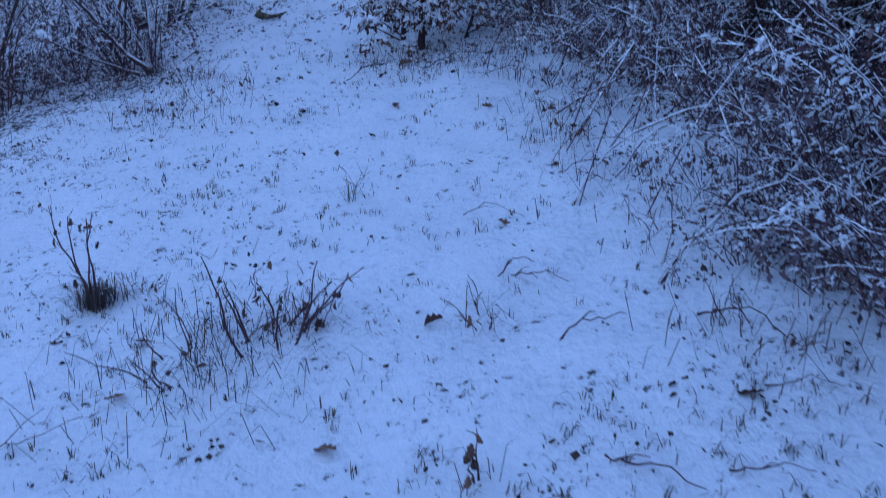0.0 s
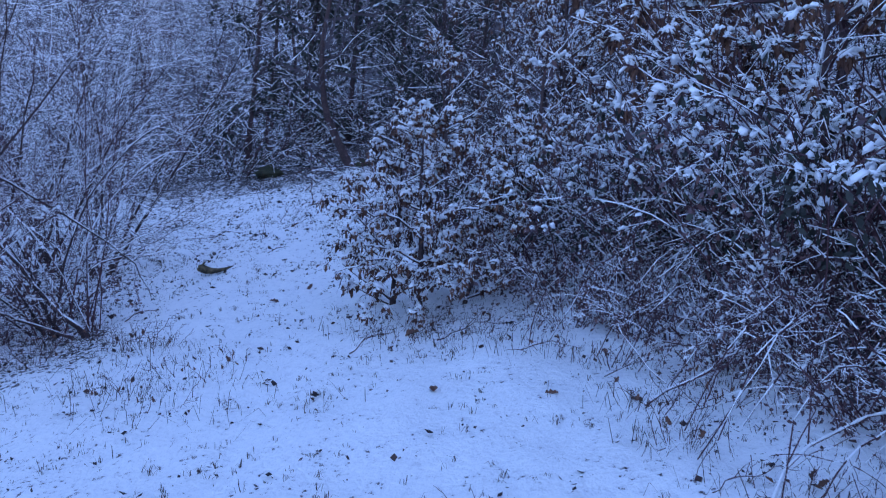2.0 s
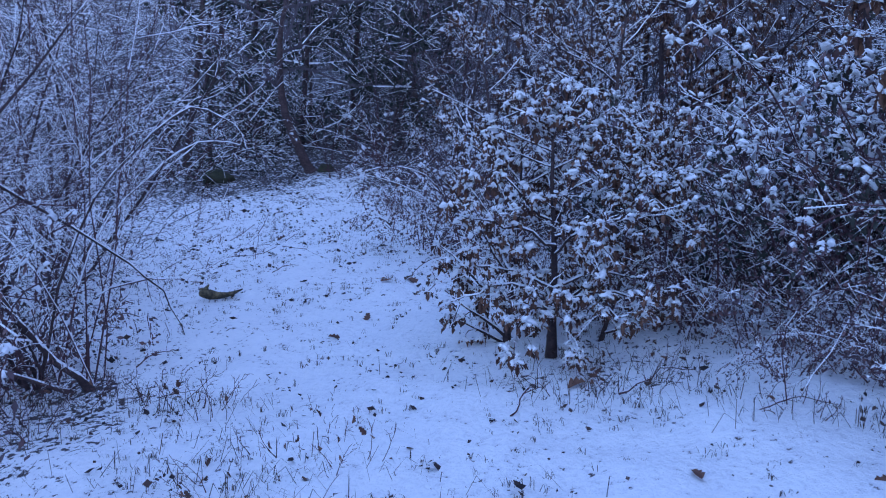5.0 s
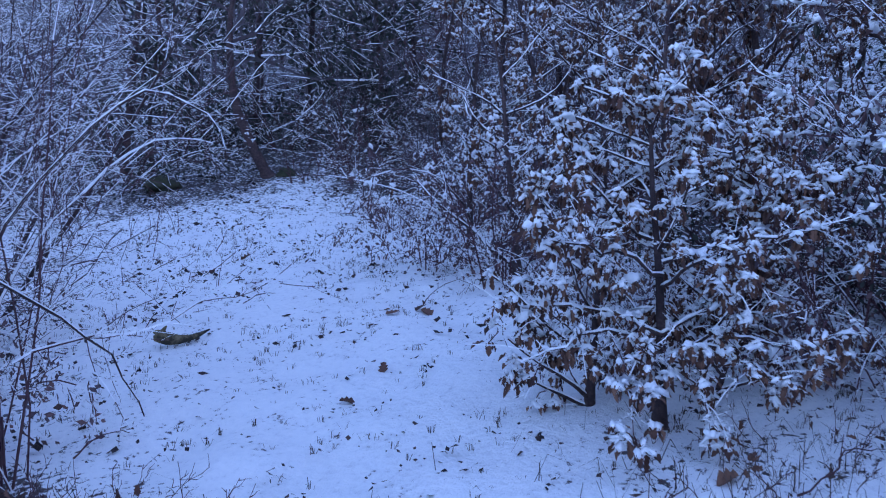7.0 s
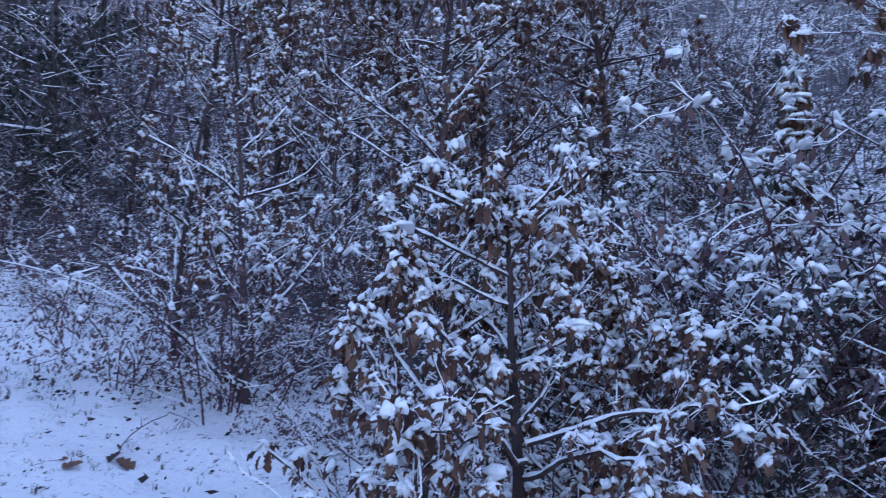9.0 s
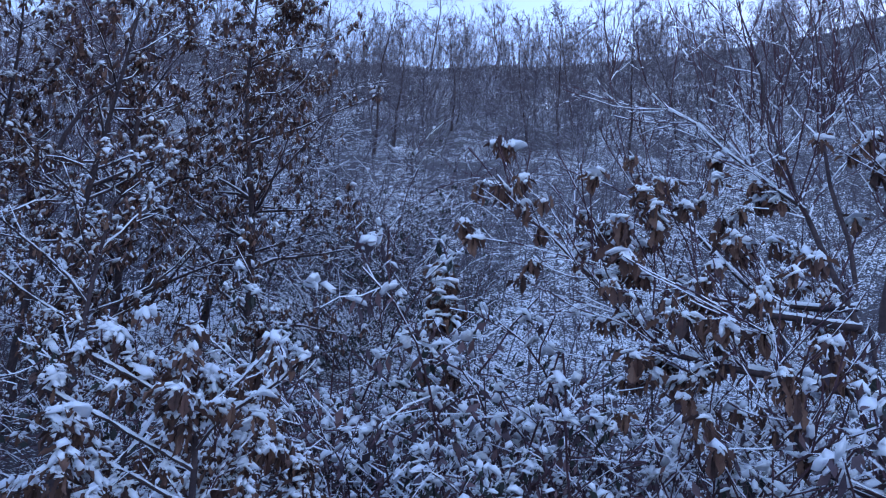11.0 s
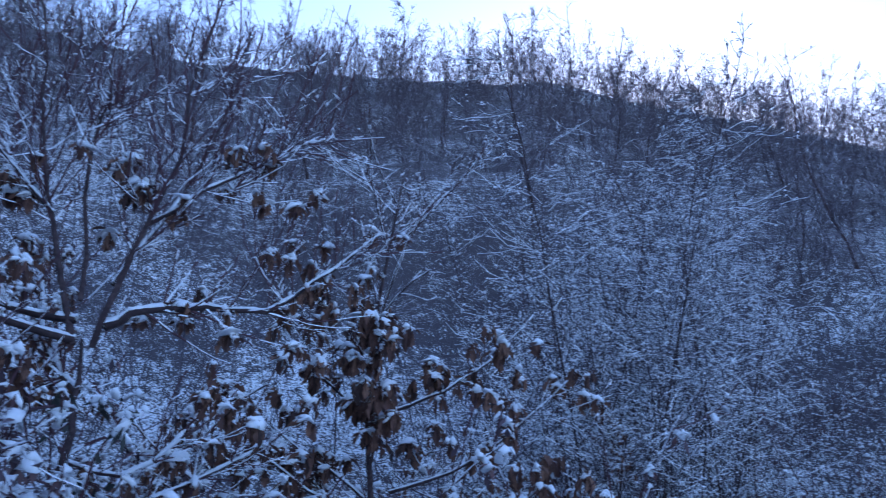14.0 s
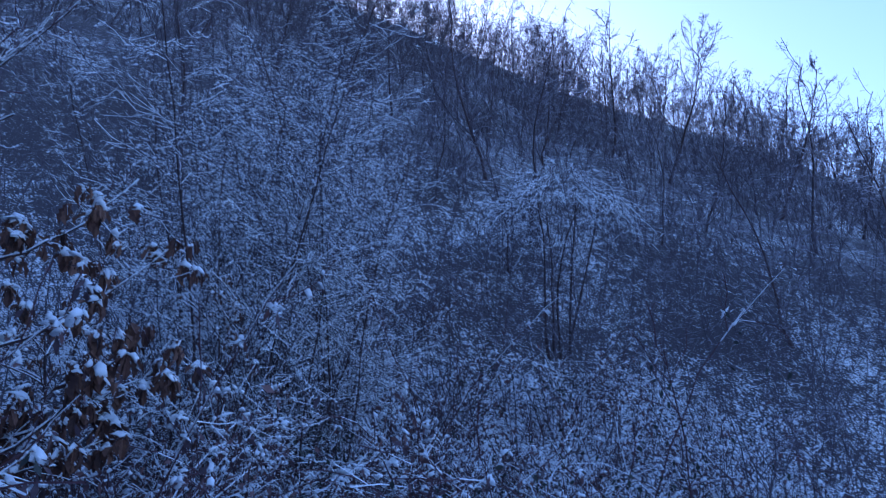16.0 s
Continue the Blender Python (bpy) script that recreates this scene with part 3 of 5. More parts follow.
def pad_shape(r):
    """Snow lying on the upper side of one leaf: thick, lumpy, running out towards the tip."""
    V, F = blob(r, 1, 1.0, 0.5)
    V = V / np.array([1, 1, 0.75])
    out = np.stack([V[:, 0] * 0.3, np.maximum(V[:, 1], -0.2) * 0.2 + 0.05, V[:, 2] * 0.5 - 0.36], 1)
    out[:, 1] -= 0.24 * out[:, 2] ** 2
    return out, F


PADS = [pad_shape(brng) for _ in range(3)]


def tuft(r, p, size, n, flat):
    """Leaves splayed from a twig end, some hanging; the flatter ones carry snow. Matrices of both."""
    leaves, pads, first = [], [], r.uniform(0, 6.283)
    for k in range(n):
        lying = r.random() < flat
        lean = radians(r.uniform(46, 88) if lying else r.uniform(0, 38))
        k_, q = r.uniform(*size), p + Vector(r.normal(0, 0.012, 3))
        m = Matrix.Translation(q) @ Euler((lean, 0, first + 6.283 * k / n + r.normal(0, 0.4))).to_matrix().to_4x4()
        leaves.append(m @ Matrix.Diagonal((k_ * r.uniform(0.4, 0.8), k_ * r.uniform(0.7, 1.3), k_, 1)))
        if lying and r.random() < 0.9:
            pads.append(m @ Matrix.Diagonal((k_ * r.uniform(0.45, 1.15), k_ * r.uniform(0.5, 1.5), k_ * r.uniform(0.55, 1.15), 1)))
    return leaves, pads


def pad_mesh(name, pads):
    """All the pads of snow of one plant, of three shapes in turn."""
    V, F, base = [], [], 0
    for i, (pv, pf) in enumerate(PADS):
        W = np.array([np.array(m) for m in pads[i::3]])
        if not len(W):
            continue
        H = np.concatenate([pv, np.ones((len(pv), 1))], 1)
        V.append(np.einsum("nij,vj->nvi", W, H)[:, :, :3].reshape(-1, 3))
        F.append((pf[None] + (np.arange(len(W)) * len(pv))[:, None, None]).reshape(-1, 3) + base)
        base += len(V[-1])
    return mesh_from(name, np.concatenate(V), np.concatenate(F), [SNOW], None, True)


def oak(name, x, y, w, label, leafy, single, clump, leaf=(0.045, 0.085), seed=1, low=0.0, high=99.0, flat=0.45, caps=0.6, clumps=None, plain=False, snow=0.006, ends=9, many=(4, 9), licks=1.5, most=290, rows=0.0, white=0.75):
    """An oak from grown wood: trunk, branches, twigs, snow on them, tufts of withered leaves under caps of snow."""
    r = np.random.default_rng(seed)
    ob = thing(name, x, y, label, "tree")
    A = w.arrays()
    for level, pts, radii in w.lines:
        if level == 0:
            part("trunk", limb_mesh("trunk", pts, radii, BARK, 8), ob)
        elif level == 1:
            part("branch", limb_mesh("branch", pts, radii, BARK, 6), ob)
    K = A[A[:, 8] > 1]
    tagged(part("twig_work", twig_mesh("twig_work", K, r, TWIG, white, 0.9, True), ob), kind="stuff")
    tagged(part("snow", snow_mesh("snow", A[A[:, 8] < 2], r, 0.95, snow), ob, "snow lying along the branches"), kind="stuff")
    tips = [t for t in w.tips if 1 <= t[6] <= ends and low < t[2] < high - 0.9 * r.random() ** 1.5]
    r.shuffle(tips)
    tips = tips[:leafy]
    for level, pts, radii in w.lines:
        if level == 1 and rows:
            for q in pts[len(pts) // 3:]:
                if low < q[2] < high - 0.4 and r.random() < rows:
                    tips.append((*(q + r.normal(0, 0.025, 3)), 0, 0, 1, 1))
    rest, bits, pads, count, caps_made = [], [], [], 0, 0
    for t in tips:
        p = Vector(t[:3])
        leaves, lying = tuft(r, p, leaf, int(r.integers(*many)), flat)
        pads += lying
        for m in leaves:
            if count < single:
                o = part("leaf", leaf_meshes[count % 4], ob)
                o.matrix_basis = m
                count += 1
            else:
                rest.append(m)
        if r.random() < caps and caps_made < most:
            s = r.uniform(*clump)
            o = part("snow_clump", (clumps or clump_meshes)[caps_made % 5], ob)
            o.matrix_basis = Matrix.Translation(p + Vector((r.normal(0, 0.01), r.normal(0, 0.01), s * 0.3))) @ rot_rand(r, 0.2) @ Matrix.Diagonal((s * r.uniform(0.8, 1.4), s * r.uniform(0.6, 1.0), s * r.uniform(0.6, 1.0), 1))
            caps_made += 1
    for i in r.integers(0, len(K), int(licks * len(tips))):
        bits.append(petal(r, Vector(K[i, 0:3] + (K[i, 3:6] - K[i, 0:3]) * r.random()) + Vector((0, 0, 0.004)), 0.005 + 0.011 * r.random() ** 1.5))
    if rest:
        tagged(part("foliage", joined("foliage", *((LEAF_T, LEAF_TF) if plain else (LEAF_S, LEAF_SF)), rest, [OAKLEAF], False), ob, "withered brown leaves"), kind="stuff")
    if pads:
        tagged(part("leaf_snow", pad_mesh("leaf_snow", pads), ob, "snow lying on the leaves"), kind="stuff")
    if bits:
        tagged(part("snow_cover", joined("snow_cover", PETAL_V, PETAL_F, bits, [SNOW]), ob, "crumbs of snow on the twigs"), kind="stuff")
    return ob


def oak_spec(lift=0.05, k1=2.0):
    return [dict(n=7, wobble=0.06, lift=0.06, kids=k1, ratio=0.45, angle=58, clear=0.1, taper=0.75, rmin=0.006),
            dict(n=5, wobble=0.14, lift=lift, kids=1.3, ratio=0.45, angle=45, clear=0.15, rmin=0.005),
            dict(n=4, wobble=0.26, lift=lift, kids=0.8, ratio=0.5, angle=45, clear=0.1, rmin=0.0028),
            dict(n=3, wobble=0.3, rmin=0.0024)]


def add_bough(w, pts, r, spec, level=1, kids=7, reach=(0.2, 0.62), up=0.12):
    """A bough along given points of its bush, with side twigs."""
    pts = [np.array(p, float) for p in pts]
    fine = []
    for i in range(len(pts) - 1):
        a, b = pts[max(i - 1, 0)], pts[min(i + 2, len(pts) - 1)]
        for t in (0, 0.34, 0.67):
            h = t * t * (3 - 2 * t)
            c = pts[i] * (1 - t) + pts[i + 1] * t
            bend = (pts[i] + (pts[i + 1] - a) * 0.5 * t) * (1 - h) + (pts[i + 1] - (b - pts[i]) * 0.5 * (1 - t)) * h
            fine.append(0.5 * c + 0.5 * bend + (w.rng.normal(0, 0.008, 3) if i + t else 0))
    fine.append(pts[-1])
    n = len(fine) - 1
    radii = [max(r * (1 - 0.8 * i / n), 0.003) for i in range(n + 1)]
    limb = w.limbs
    w.limbs += 1
    for i in range(n):
        w.seg.append((*fine[i], *fine[i + 1], radii[i], radii[i + 1], level, limb))
    w.lines.append((level, fine, radii))
    for _ in range(int(kids * 1.5)):
        i = int(w.rng.integers(n // 4, n))
        d = unit(fine[i + 1] - fine[i])
        side = unit(np.cross(d, w.rng.normal(0, 1, 3)))
        w.grow(fine[i], d * 0.6 + side * 0.75 + np.array([0, 0, up]), w.rng.uniform(*reach), radii[i] * 0.5, 2, spec)
    w.tips.append((*fine[-1], *unit(fine[-1] - fine[-2]), level))


# the snow-laden young oak at the edge of the clearing
w = Wood(11)
w.grow((0, 0, 0), (0.05, 0, 1), 1.42, 0.026, 0, oak_spec(0.03, 2.6))
w.grow((-0.16, 0.3, 0), (-0.03, 0.0, 1), 1.25, 0.022, 0, oak_spec(0.03, 2.4))
w.grow((0.35, 0.1, 0), (0.3, 0, 1), 1.15, 0.016, 0, oak_spec(0.03, 2.4))
for a, z, out, tip in ((180, 0.42, 0.62, 0.32), (215, 0.35, 0.5, 0.22), (150, 0.5, 0.7, 0.5), (255, 0.3, 0.45, 0.2), (290, 0.38, 0.55, 0.25), (325, 0.4, 0.65, 0.34), (0, 0.5, 0.7, 0.45), (40, 0.45, 0.6, 0.4), (195, 0.75, 0.7, 0.8), (330, 0.8, 0.7, 0.85), (270, 0.7, 0.5, 0.75)):
    c, d = math.cos(radians(a)), math.sin(radians(a))
    add_bough(w, [(0, 0, z - 0.1), (0.4 * out * c, 0.4 * out * d, z), (0.75 * out * c, 0.75 * out * d, 0.5 * (z + tip)), (out * c, out * d, tip)], 0.009, oak_spec(0.03), 1, 7, (0.12, 0.3), 0.1)
oak("young_oak", -0.18, 7.2, w, "young oak with withered brown leaves loaded with snow", 520, 300, (0.018, 0.046), (0.034, 0.07), seed=12, flat=0.76, caps=0.3, rows=0.3, snow=0.004, many=(6, 12), licks=6)

# the taller forked oak above the thicket
WHIP = [{}, {}, dict(n=6, wobble=0.09, lift=0.06, kids=0.7, ratio=0.5, angle=45, clear=0.1, rmin=0.0038), dict(n=4, wobble=0.12, lift=0.1, rmin=0.0033)]
w = Wood(21)
add_bough(w, [(0, 0, 0), (0.02, -0.03, 0.7), (0, -0.02, 1.37), (0, 0, 1.73), (0, 0.03, 2.03)], 0.038, WHIP, 0, 3)
add_bough(w, [(0, 0.06, 2.0), (0.05, 0.26, 2.56), (0.1, 0.37, 2.89), (0.1, 0.46, 3.37), (0.12, 0.59, 3.92)], 0.016, WHIP, 0, 15)
w.grow((0, 0, 1.2), (0.1, 0.1, 1), 0.5, 0.01, 2, WHIP)
add_bough(w, [(0, -0.02, 2.0), (-0.05, -0.11, 2.47), (-0.1, -0.22, 2.95), (-0.1, -0.23, 3.48), (-0.1, -0.31, 4.04)], 0.017, WHIP, 0, 19)
add_bough(w, [(0, 0.07, 2.2), (0.15, 0.17, 3.0), (0.2, 0.15, 3.3), (0.25, 0.23, 3.87)], 0.012, WHIP, 0, 13)
add_bough(w, [(0, -0.05, 2.3), (0.2, -0.3, 2.9), (0.3, -0.45, 3.5), (0.35, -0.5, 3.8)], 0.012, WHIP, 0, 13)
add_bough(w, [(0, 0.02, 1.72), (-0.1, 0.54, 1.79), (-0.2, 0.79, 1.72)], 0.024, WHIP, 1, 22)
add_bough(w, [(-0.03, 0.3, 1.75), (-0.2, 0.81, 1.84), (-0.3, 1.05, 2.01), (-0.35, 1.29, 2.25), (-0.4, 1.67, 2.66)], 0.019, WHIP, 1, 18)
add_bough(w, [(0, 0.06, 2.02), (-0.1, 0.48, 2.06), (-0.2, 0.73, 2.13), (-0.2, 1.02, 2.25), (-0.25, 1.26, 2.34)], 0.019, WHIP, 1, 18)
add_bough(w, [(0, -0.05, 2.1), (0.0, -0.21, 2.22), (0.1, -0.48, 2.29), (0.1, -0.79, 2.34), (0.1, -1.11, 2.63), (0.1, -1.33, 2.87)], 0.022, WHIP, 1, 22)
add_bough(w, [(0, 0.07, 2.11), (0.1, 0.34, 2.14), (0.15, 0.52, 2.24), (0.2, 0.9, 2.65), (0.2, 1.17, 2.76)], 0.018, WHIP, 1, 18)
add_bough(w, [(0.05, 0.27, 2.6), (0.1, 0.64, 2.96), (0.1, 1.0, 3.3)], 0.01, WHIP, 1, 16)
add_bough(w, [(-0.05, -0.14, 2.6), (-0.1, -0.48, 2.91), (-0.1, -0.75, 3.13), (-0.1, -0.96, 3.28)], 0.011, WHIP, 1, 18)
add_bough(w, [(0, -0.01, 1.5), (-0.2, -0.23, 1.45), (-0.3, -0.51, 1.68)], 0.012, WHIP, 1, 12)
add_bough(w, [(0, 0, 1.3), (-0.3, 0.3, 1.4), (-0.7, 0.4, 1.6), (-0.95, 0.45, 1.85)], 0.018, WHIP, 1, 16)
add_bough(w, [(0, 0, 1.2), (0.3, -0.4, 1.4), (0.4, -0.9, 1.7)], 0.018, WHIP, 1, 16)
add_bough(w, [(0, 0, 1.8), (0.5, 0.2, 2.1), (0.9, 0.3, 2.6)], 0.018, WHIP, 1, 16)
for p, n in (((0.07, 0.3, 2.65), 6), ((-0.08, -0.16, 2.65), 7), ((0.15, 0.18, 3.0), 4), ((0.2, -0.32, 2.95), 5), ((0.1, 0.5, 2.85), 5), ((-0.1, -0.5, 2.85), 5), ((0.1, -0.85, 2.4), 4), ((0.2, 0.9, 2.6), 4)):
    for _ in range(n):
        a = w.rng.uniform(0, 6.283)
        q = np.array(p) + w.rng.normal(0, 0.06, 3)
        add_bough(w, [p, q + np.array([0.14 * math.cos(a), 0.2 * math.sin(a), 0.28]), q + np.array([0.2 * math.cos(a), 0.34 * math.sin(a), w.rng.uniform(0.6, 1.15)])], 0.006, WHIP, 2, 3, (0.08, 0.3), 0.3)
oak("forked_oak", 1.85, 5.36, w, "slender forked oak with snowy branches and brown leaf tufts", 210, 300, (0.02, 0.055), (0.05, 0.1), seed=22, low=0.6, high=3.1, flat=0.42, caps=0.45, many=(7, 13), licks=6, rows=0.5, white=0.6)

# the slim oak beside it
w = Wood(31)
w.grow((0, 0, 0), (0.02, -0.02, 1), 3.7, 0.03, 0, [dict(n=9, wobble=0.05, lift=0.05, kids=2.6, ratio=0.32, angle=58, clear=0.2, taper=0.8, rmin=0.006)] + oak_spec(0.1)[1:])
for z, dx, dy, up in ((0.9, 0.35, 0.95, 0.5), (1.2, -0.45, -1.0, 0.55), (1.5, 0.3, 1.0, 0.6), (1.7, -0.5, -0.95, 0.75), (1.9, -0.7, 0.4, 0.6), (2.1, 0.3, 0.8, 0.7), (1.0, -0.5, -0.7, 0.3), (2.2, -0.3, -0.8, 0.7), (0.7, -0.6, 0.4, 0.35)):
    add_bough(w, [(0, 0, z), (0.35 * dx, 0.35 * dy, z + 0.2 * up), (0.7 * dx, 0.7 * dy, z + 0.55 * up), (dx, dy, z + up)], 0.012, oak_spec(0.1), 1, 8, (0.15, 0.45), 0.2)
oak("slim_oak", 2.88, 3.5, w, "slim oak with upswept snowy branches and brown leaves", 300, 290, (0.02, 0.06), (0.065, 0.125), seed=32, low=0.3, high=3.0, flat=0.28, caps=0.35, ends=3, snow=0.004, many=(6, 12), licks=5, rows=0.45)

# the narrow sapling wrapped in brown leaves
w = Wood(41)
w.grow((0, 0, 0), (0, 0, 1), 2.2, 0.03, 0, [dict(n=10, wobble=0.03, lift=0.05, kids=6.5, ratio=0.075, angle=65, clear=0.05, taper=0.7)] + oak_spec(0.0)[1:])
oak("narrow_oak_sapling", 3.3, 7.92, w, "narrow sapling wrapped in brown leaves and snow", 330, 290, (0.03, 0.075), (0.06, 0.11), seed=42, flat=0.35, caps=0.6, many=(5, 10), licks=3)

for i, (x, y, tall, lf) in enumerate(((1.3, 9.2, 2.2, 120), (2.4, 11.7, 2.6, 120), (1.8, 11.9, 2.8, 120), (0.9, 8.1, 1.25, 100), (0.6, 11.0, 2.0, 90), (2.9, 9.4, 1.5, 90), (4.2, 5.6, 2.3, 120), (3.2, 4.6, 2.0, 110), (0.75, 7.7, 1.1, 80), (0.5, 9.9, 1.9, 110), (4.5, 2.2, 1.9, 110), (5.24, 0.36, 2.3, 130))):
    w = Wood(50 + i)
    w.grow((0, 0, 0), (0, 0, 1), tall, 0.03, 0, oak_spec(0.05, 2.6))
    oak("oak_sapling", x, y, w, "oak sapling with brown leaves and snow in the thicket", int(lf * 1.3), 20, (0.02, 0.05), (0.032, 0.068), seed=60 + i, flat=0.6, clumps=sapling_clumps, snow=0.004, licks=4, most=28)


# the tall oak that keeps its leaves, deeper in the wood
for (x, y), tall, seed in ((polar(47, 9.6), 5.0, 141), (polar(52, 11.5), 5.2, 142), (polar(38, 11.0), 4.6, 143), (polar(43, 8.6), 4.2, 144), (polar(33, 9.4), 4.4, 145), (polar(28, 11.5), 4.4, 146), (polar(55, 10.2), 5.6, 147)):
    w = Wood(seed)
    w.grow((0, 0, 0), (0.02, 0, 1), tall, 0.05, 0, [dict(n=9, wobble=0.05, lift=0.05, kids=3.6, ratio=0.33, angle=60, clear=0.12, taper=0.8, rmin=0.01)] + oak_spec(0.04)[1:])
    oak("leafy_oak", x, y, w, "tall oak still full of dark brown leaves dusted with snow", 1100, 30, (0.025, 0.05), (0.07, 0.12), seed=seed, low=0.6, flat=0.1, caps=0.05, clumps=sapling_clumps, plain=True, licks=0.3, white=0.4, snow=0.003)


# ---------------------------------------------------------------- thicket
def bramble(seed, tall=1.0, wide=0.9, canes=13, leaves=650, licks=130, label="snowy bramble bush with arching canes", leafmat=None, name="bramble_bush", fans=0):
    r = np.random.default_rng(seed)
    w = Wood(seed)
    for k in range(canes):
        a = r.uniform(0, 6.283)
        o = r.uniform(0, 0.3)
        spec = [dict(n=10, wobble=0.08, lift=-0.13, kids=0.95, ratio=0.3, angle=50, clear=0.05, taper=0.6, rmin=0.0038),
                dict(n=3, wobble=0.24, lift=-0.05, kids=0.8, ratio=0.5, angle=45, clear=0.1, rmin=0.003), dict(n=1, wobble=0.2, rmin=0.003)]
        w.grow((o * math.cos(a), o * math.sin(a), 0), (0.5 * math.cos(a) * wide, 0.5 * math.sin(a) * wide, 1), tall * r.uniform(0.85, 1.5 if fans else 1.9), 0.0075, 0, spec)
    A = w.arrays()
    A = A[A[:, 2] > -0.1]
    ob = tagged(new(name), label, "bush", "bushes of the thicket")
    tagged(part("cane_tangle", twig_mesh("cane_tangle", A, r, TWIG, 0.6, 0.85, True, None, 2), ob), kind="stuff")
    where = []
    for i in r.integers(0, len(A), leaves):
        p = Vector(A[i, 0:3] + (A[i, 3:6] - A[i, 0:3]) * r.random()) + Vector(r.normal(0, 0.03, 3))
        p.z *= r.uniform(0.55, 1.0)
        s = r.uniform(0.022, 0.052) * (1.5 if tall > 1.3 else 1.0)
        where.append(Matrix.Translation(p) @ rot_rand(r, 0.7) @ Matrix.Diagonal((s, s, s, 1)))
    caps = []
    high = A[A[:, 2] > 0.45 * A[:, 2].max()] if fans else A
    for i in r.integers(0, len(high), fans):
        p = Vector(high[i, 0:3]) + Vector(r.normal(0, 0.03, 3))
        leaves, lying = tuft(r, p, (0.03 * tall ** 0.4, 0.07 * tall ** 0.4), int(r.integers(4, 8)), 0.6)
        where += leaves
        caps += lying
    tagged(part("foliage", joined("foliage", LEAF_T, LEAF_TF, where, [leafmat or BRAMBLELEAF], False), ob, "dark wilted leaves"), kind="stuff")
    where = [petal(r, Vector(A[i, 0:3]) + Vector((r.normal(0, 0.025), r.normal(0, 0.025), r.uniform(0.0, 0.02))), (0.006 + 0.022 * r.random() ** 2.0) * tall ** 0.3) for i in r.integers(0, len(A), licks)]
    tagged(part("snow_cover", joined("snow_cover", PETAL_V, PETAL_F, where, [SNOW]), ob), kind="stuff")
    if caps:
        tagged(part("leaf_snow", pad_mesh("leaf_snow", caps), ob, "snow lying on the leaves"), kind="stuff")
    return ob


def arching_canes(x, y, turn, size, seed, stout=1.0):
    """Long bramble canes that rise, bow over and touch the snow again, with snow along their backs."""
    w = Wood(seed)
    r = w.rng
    ob = thing("bramble_canes", x, y, "long arching bramble canes lined with snow", "bramble", "arching canes", 0.02)
    side = [dict(n=6, wobble=0.16, lift=-0.06, kids=0.4, ratio=0.6, angle=45, clear=0.0, rmin=0.0019)] * 2 + [dict(n=6, wobble=0.16, lift=-0.08, rmin=0.0018)] * 2
    for k in range(8):
        a, reach, top = radians(turn + r.normal(0, 75)), size * r.uniform(0.4, 1.1), size * r.uniform(0.15, 0.55)
        c, d, sway = math.cos(a), math.sin(a), r.normal(0, 0.12)
        ox, oy = r.normal(0, 0.12, 2)
        end = float(height(x + ox + c * reach, y + oy + d * reach)) - float(height(x, y)) + r.uniform(-0.02, 0.15)
        add_bough(w, [(ox, oy, -0.02), (ox + 0.22 * reach * c, oy + 0.22 * reach * d, top * 0.75), (ox + 0.5 * reach * c + sway * d, oy + 0.5 * reach * d - sway * c, top), (ox + 0.8 * reach * c + sway * d, oy + 0.8 * reach * d - sway * c, top * 0.62 + end * 0.3), (ox + reach * c, oy + reach * d, end)], stout * r.uniform(0.003, 0.0055), side, 1, 4, (0.1, 0.35), 0.0)
    A = w.arrays()
    for level, pts, radii in w.lines:
        if level == 1:
            part("cane", limb_mesh("cane", pts, radii, TWIG, 5), ob)
    tagged(part("twig_work", twig_mesh("twig_work", A[A[:, 8] > 1], r, TWIG, 0.5, 0.9, True), ob), kind="stuff")
    tagged(part("snow", snow_mesh("snow", A[A[:, 8] < 2], r, 0.5, 0.0022 * stout, 0.9, 0.9), ob, "snow lying along the canes"), kind="stuff")


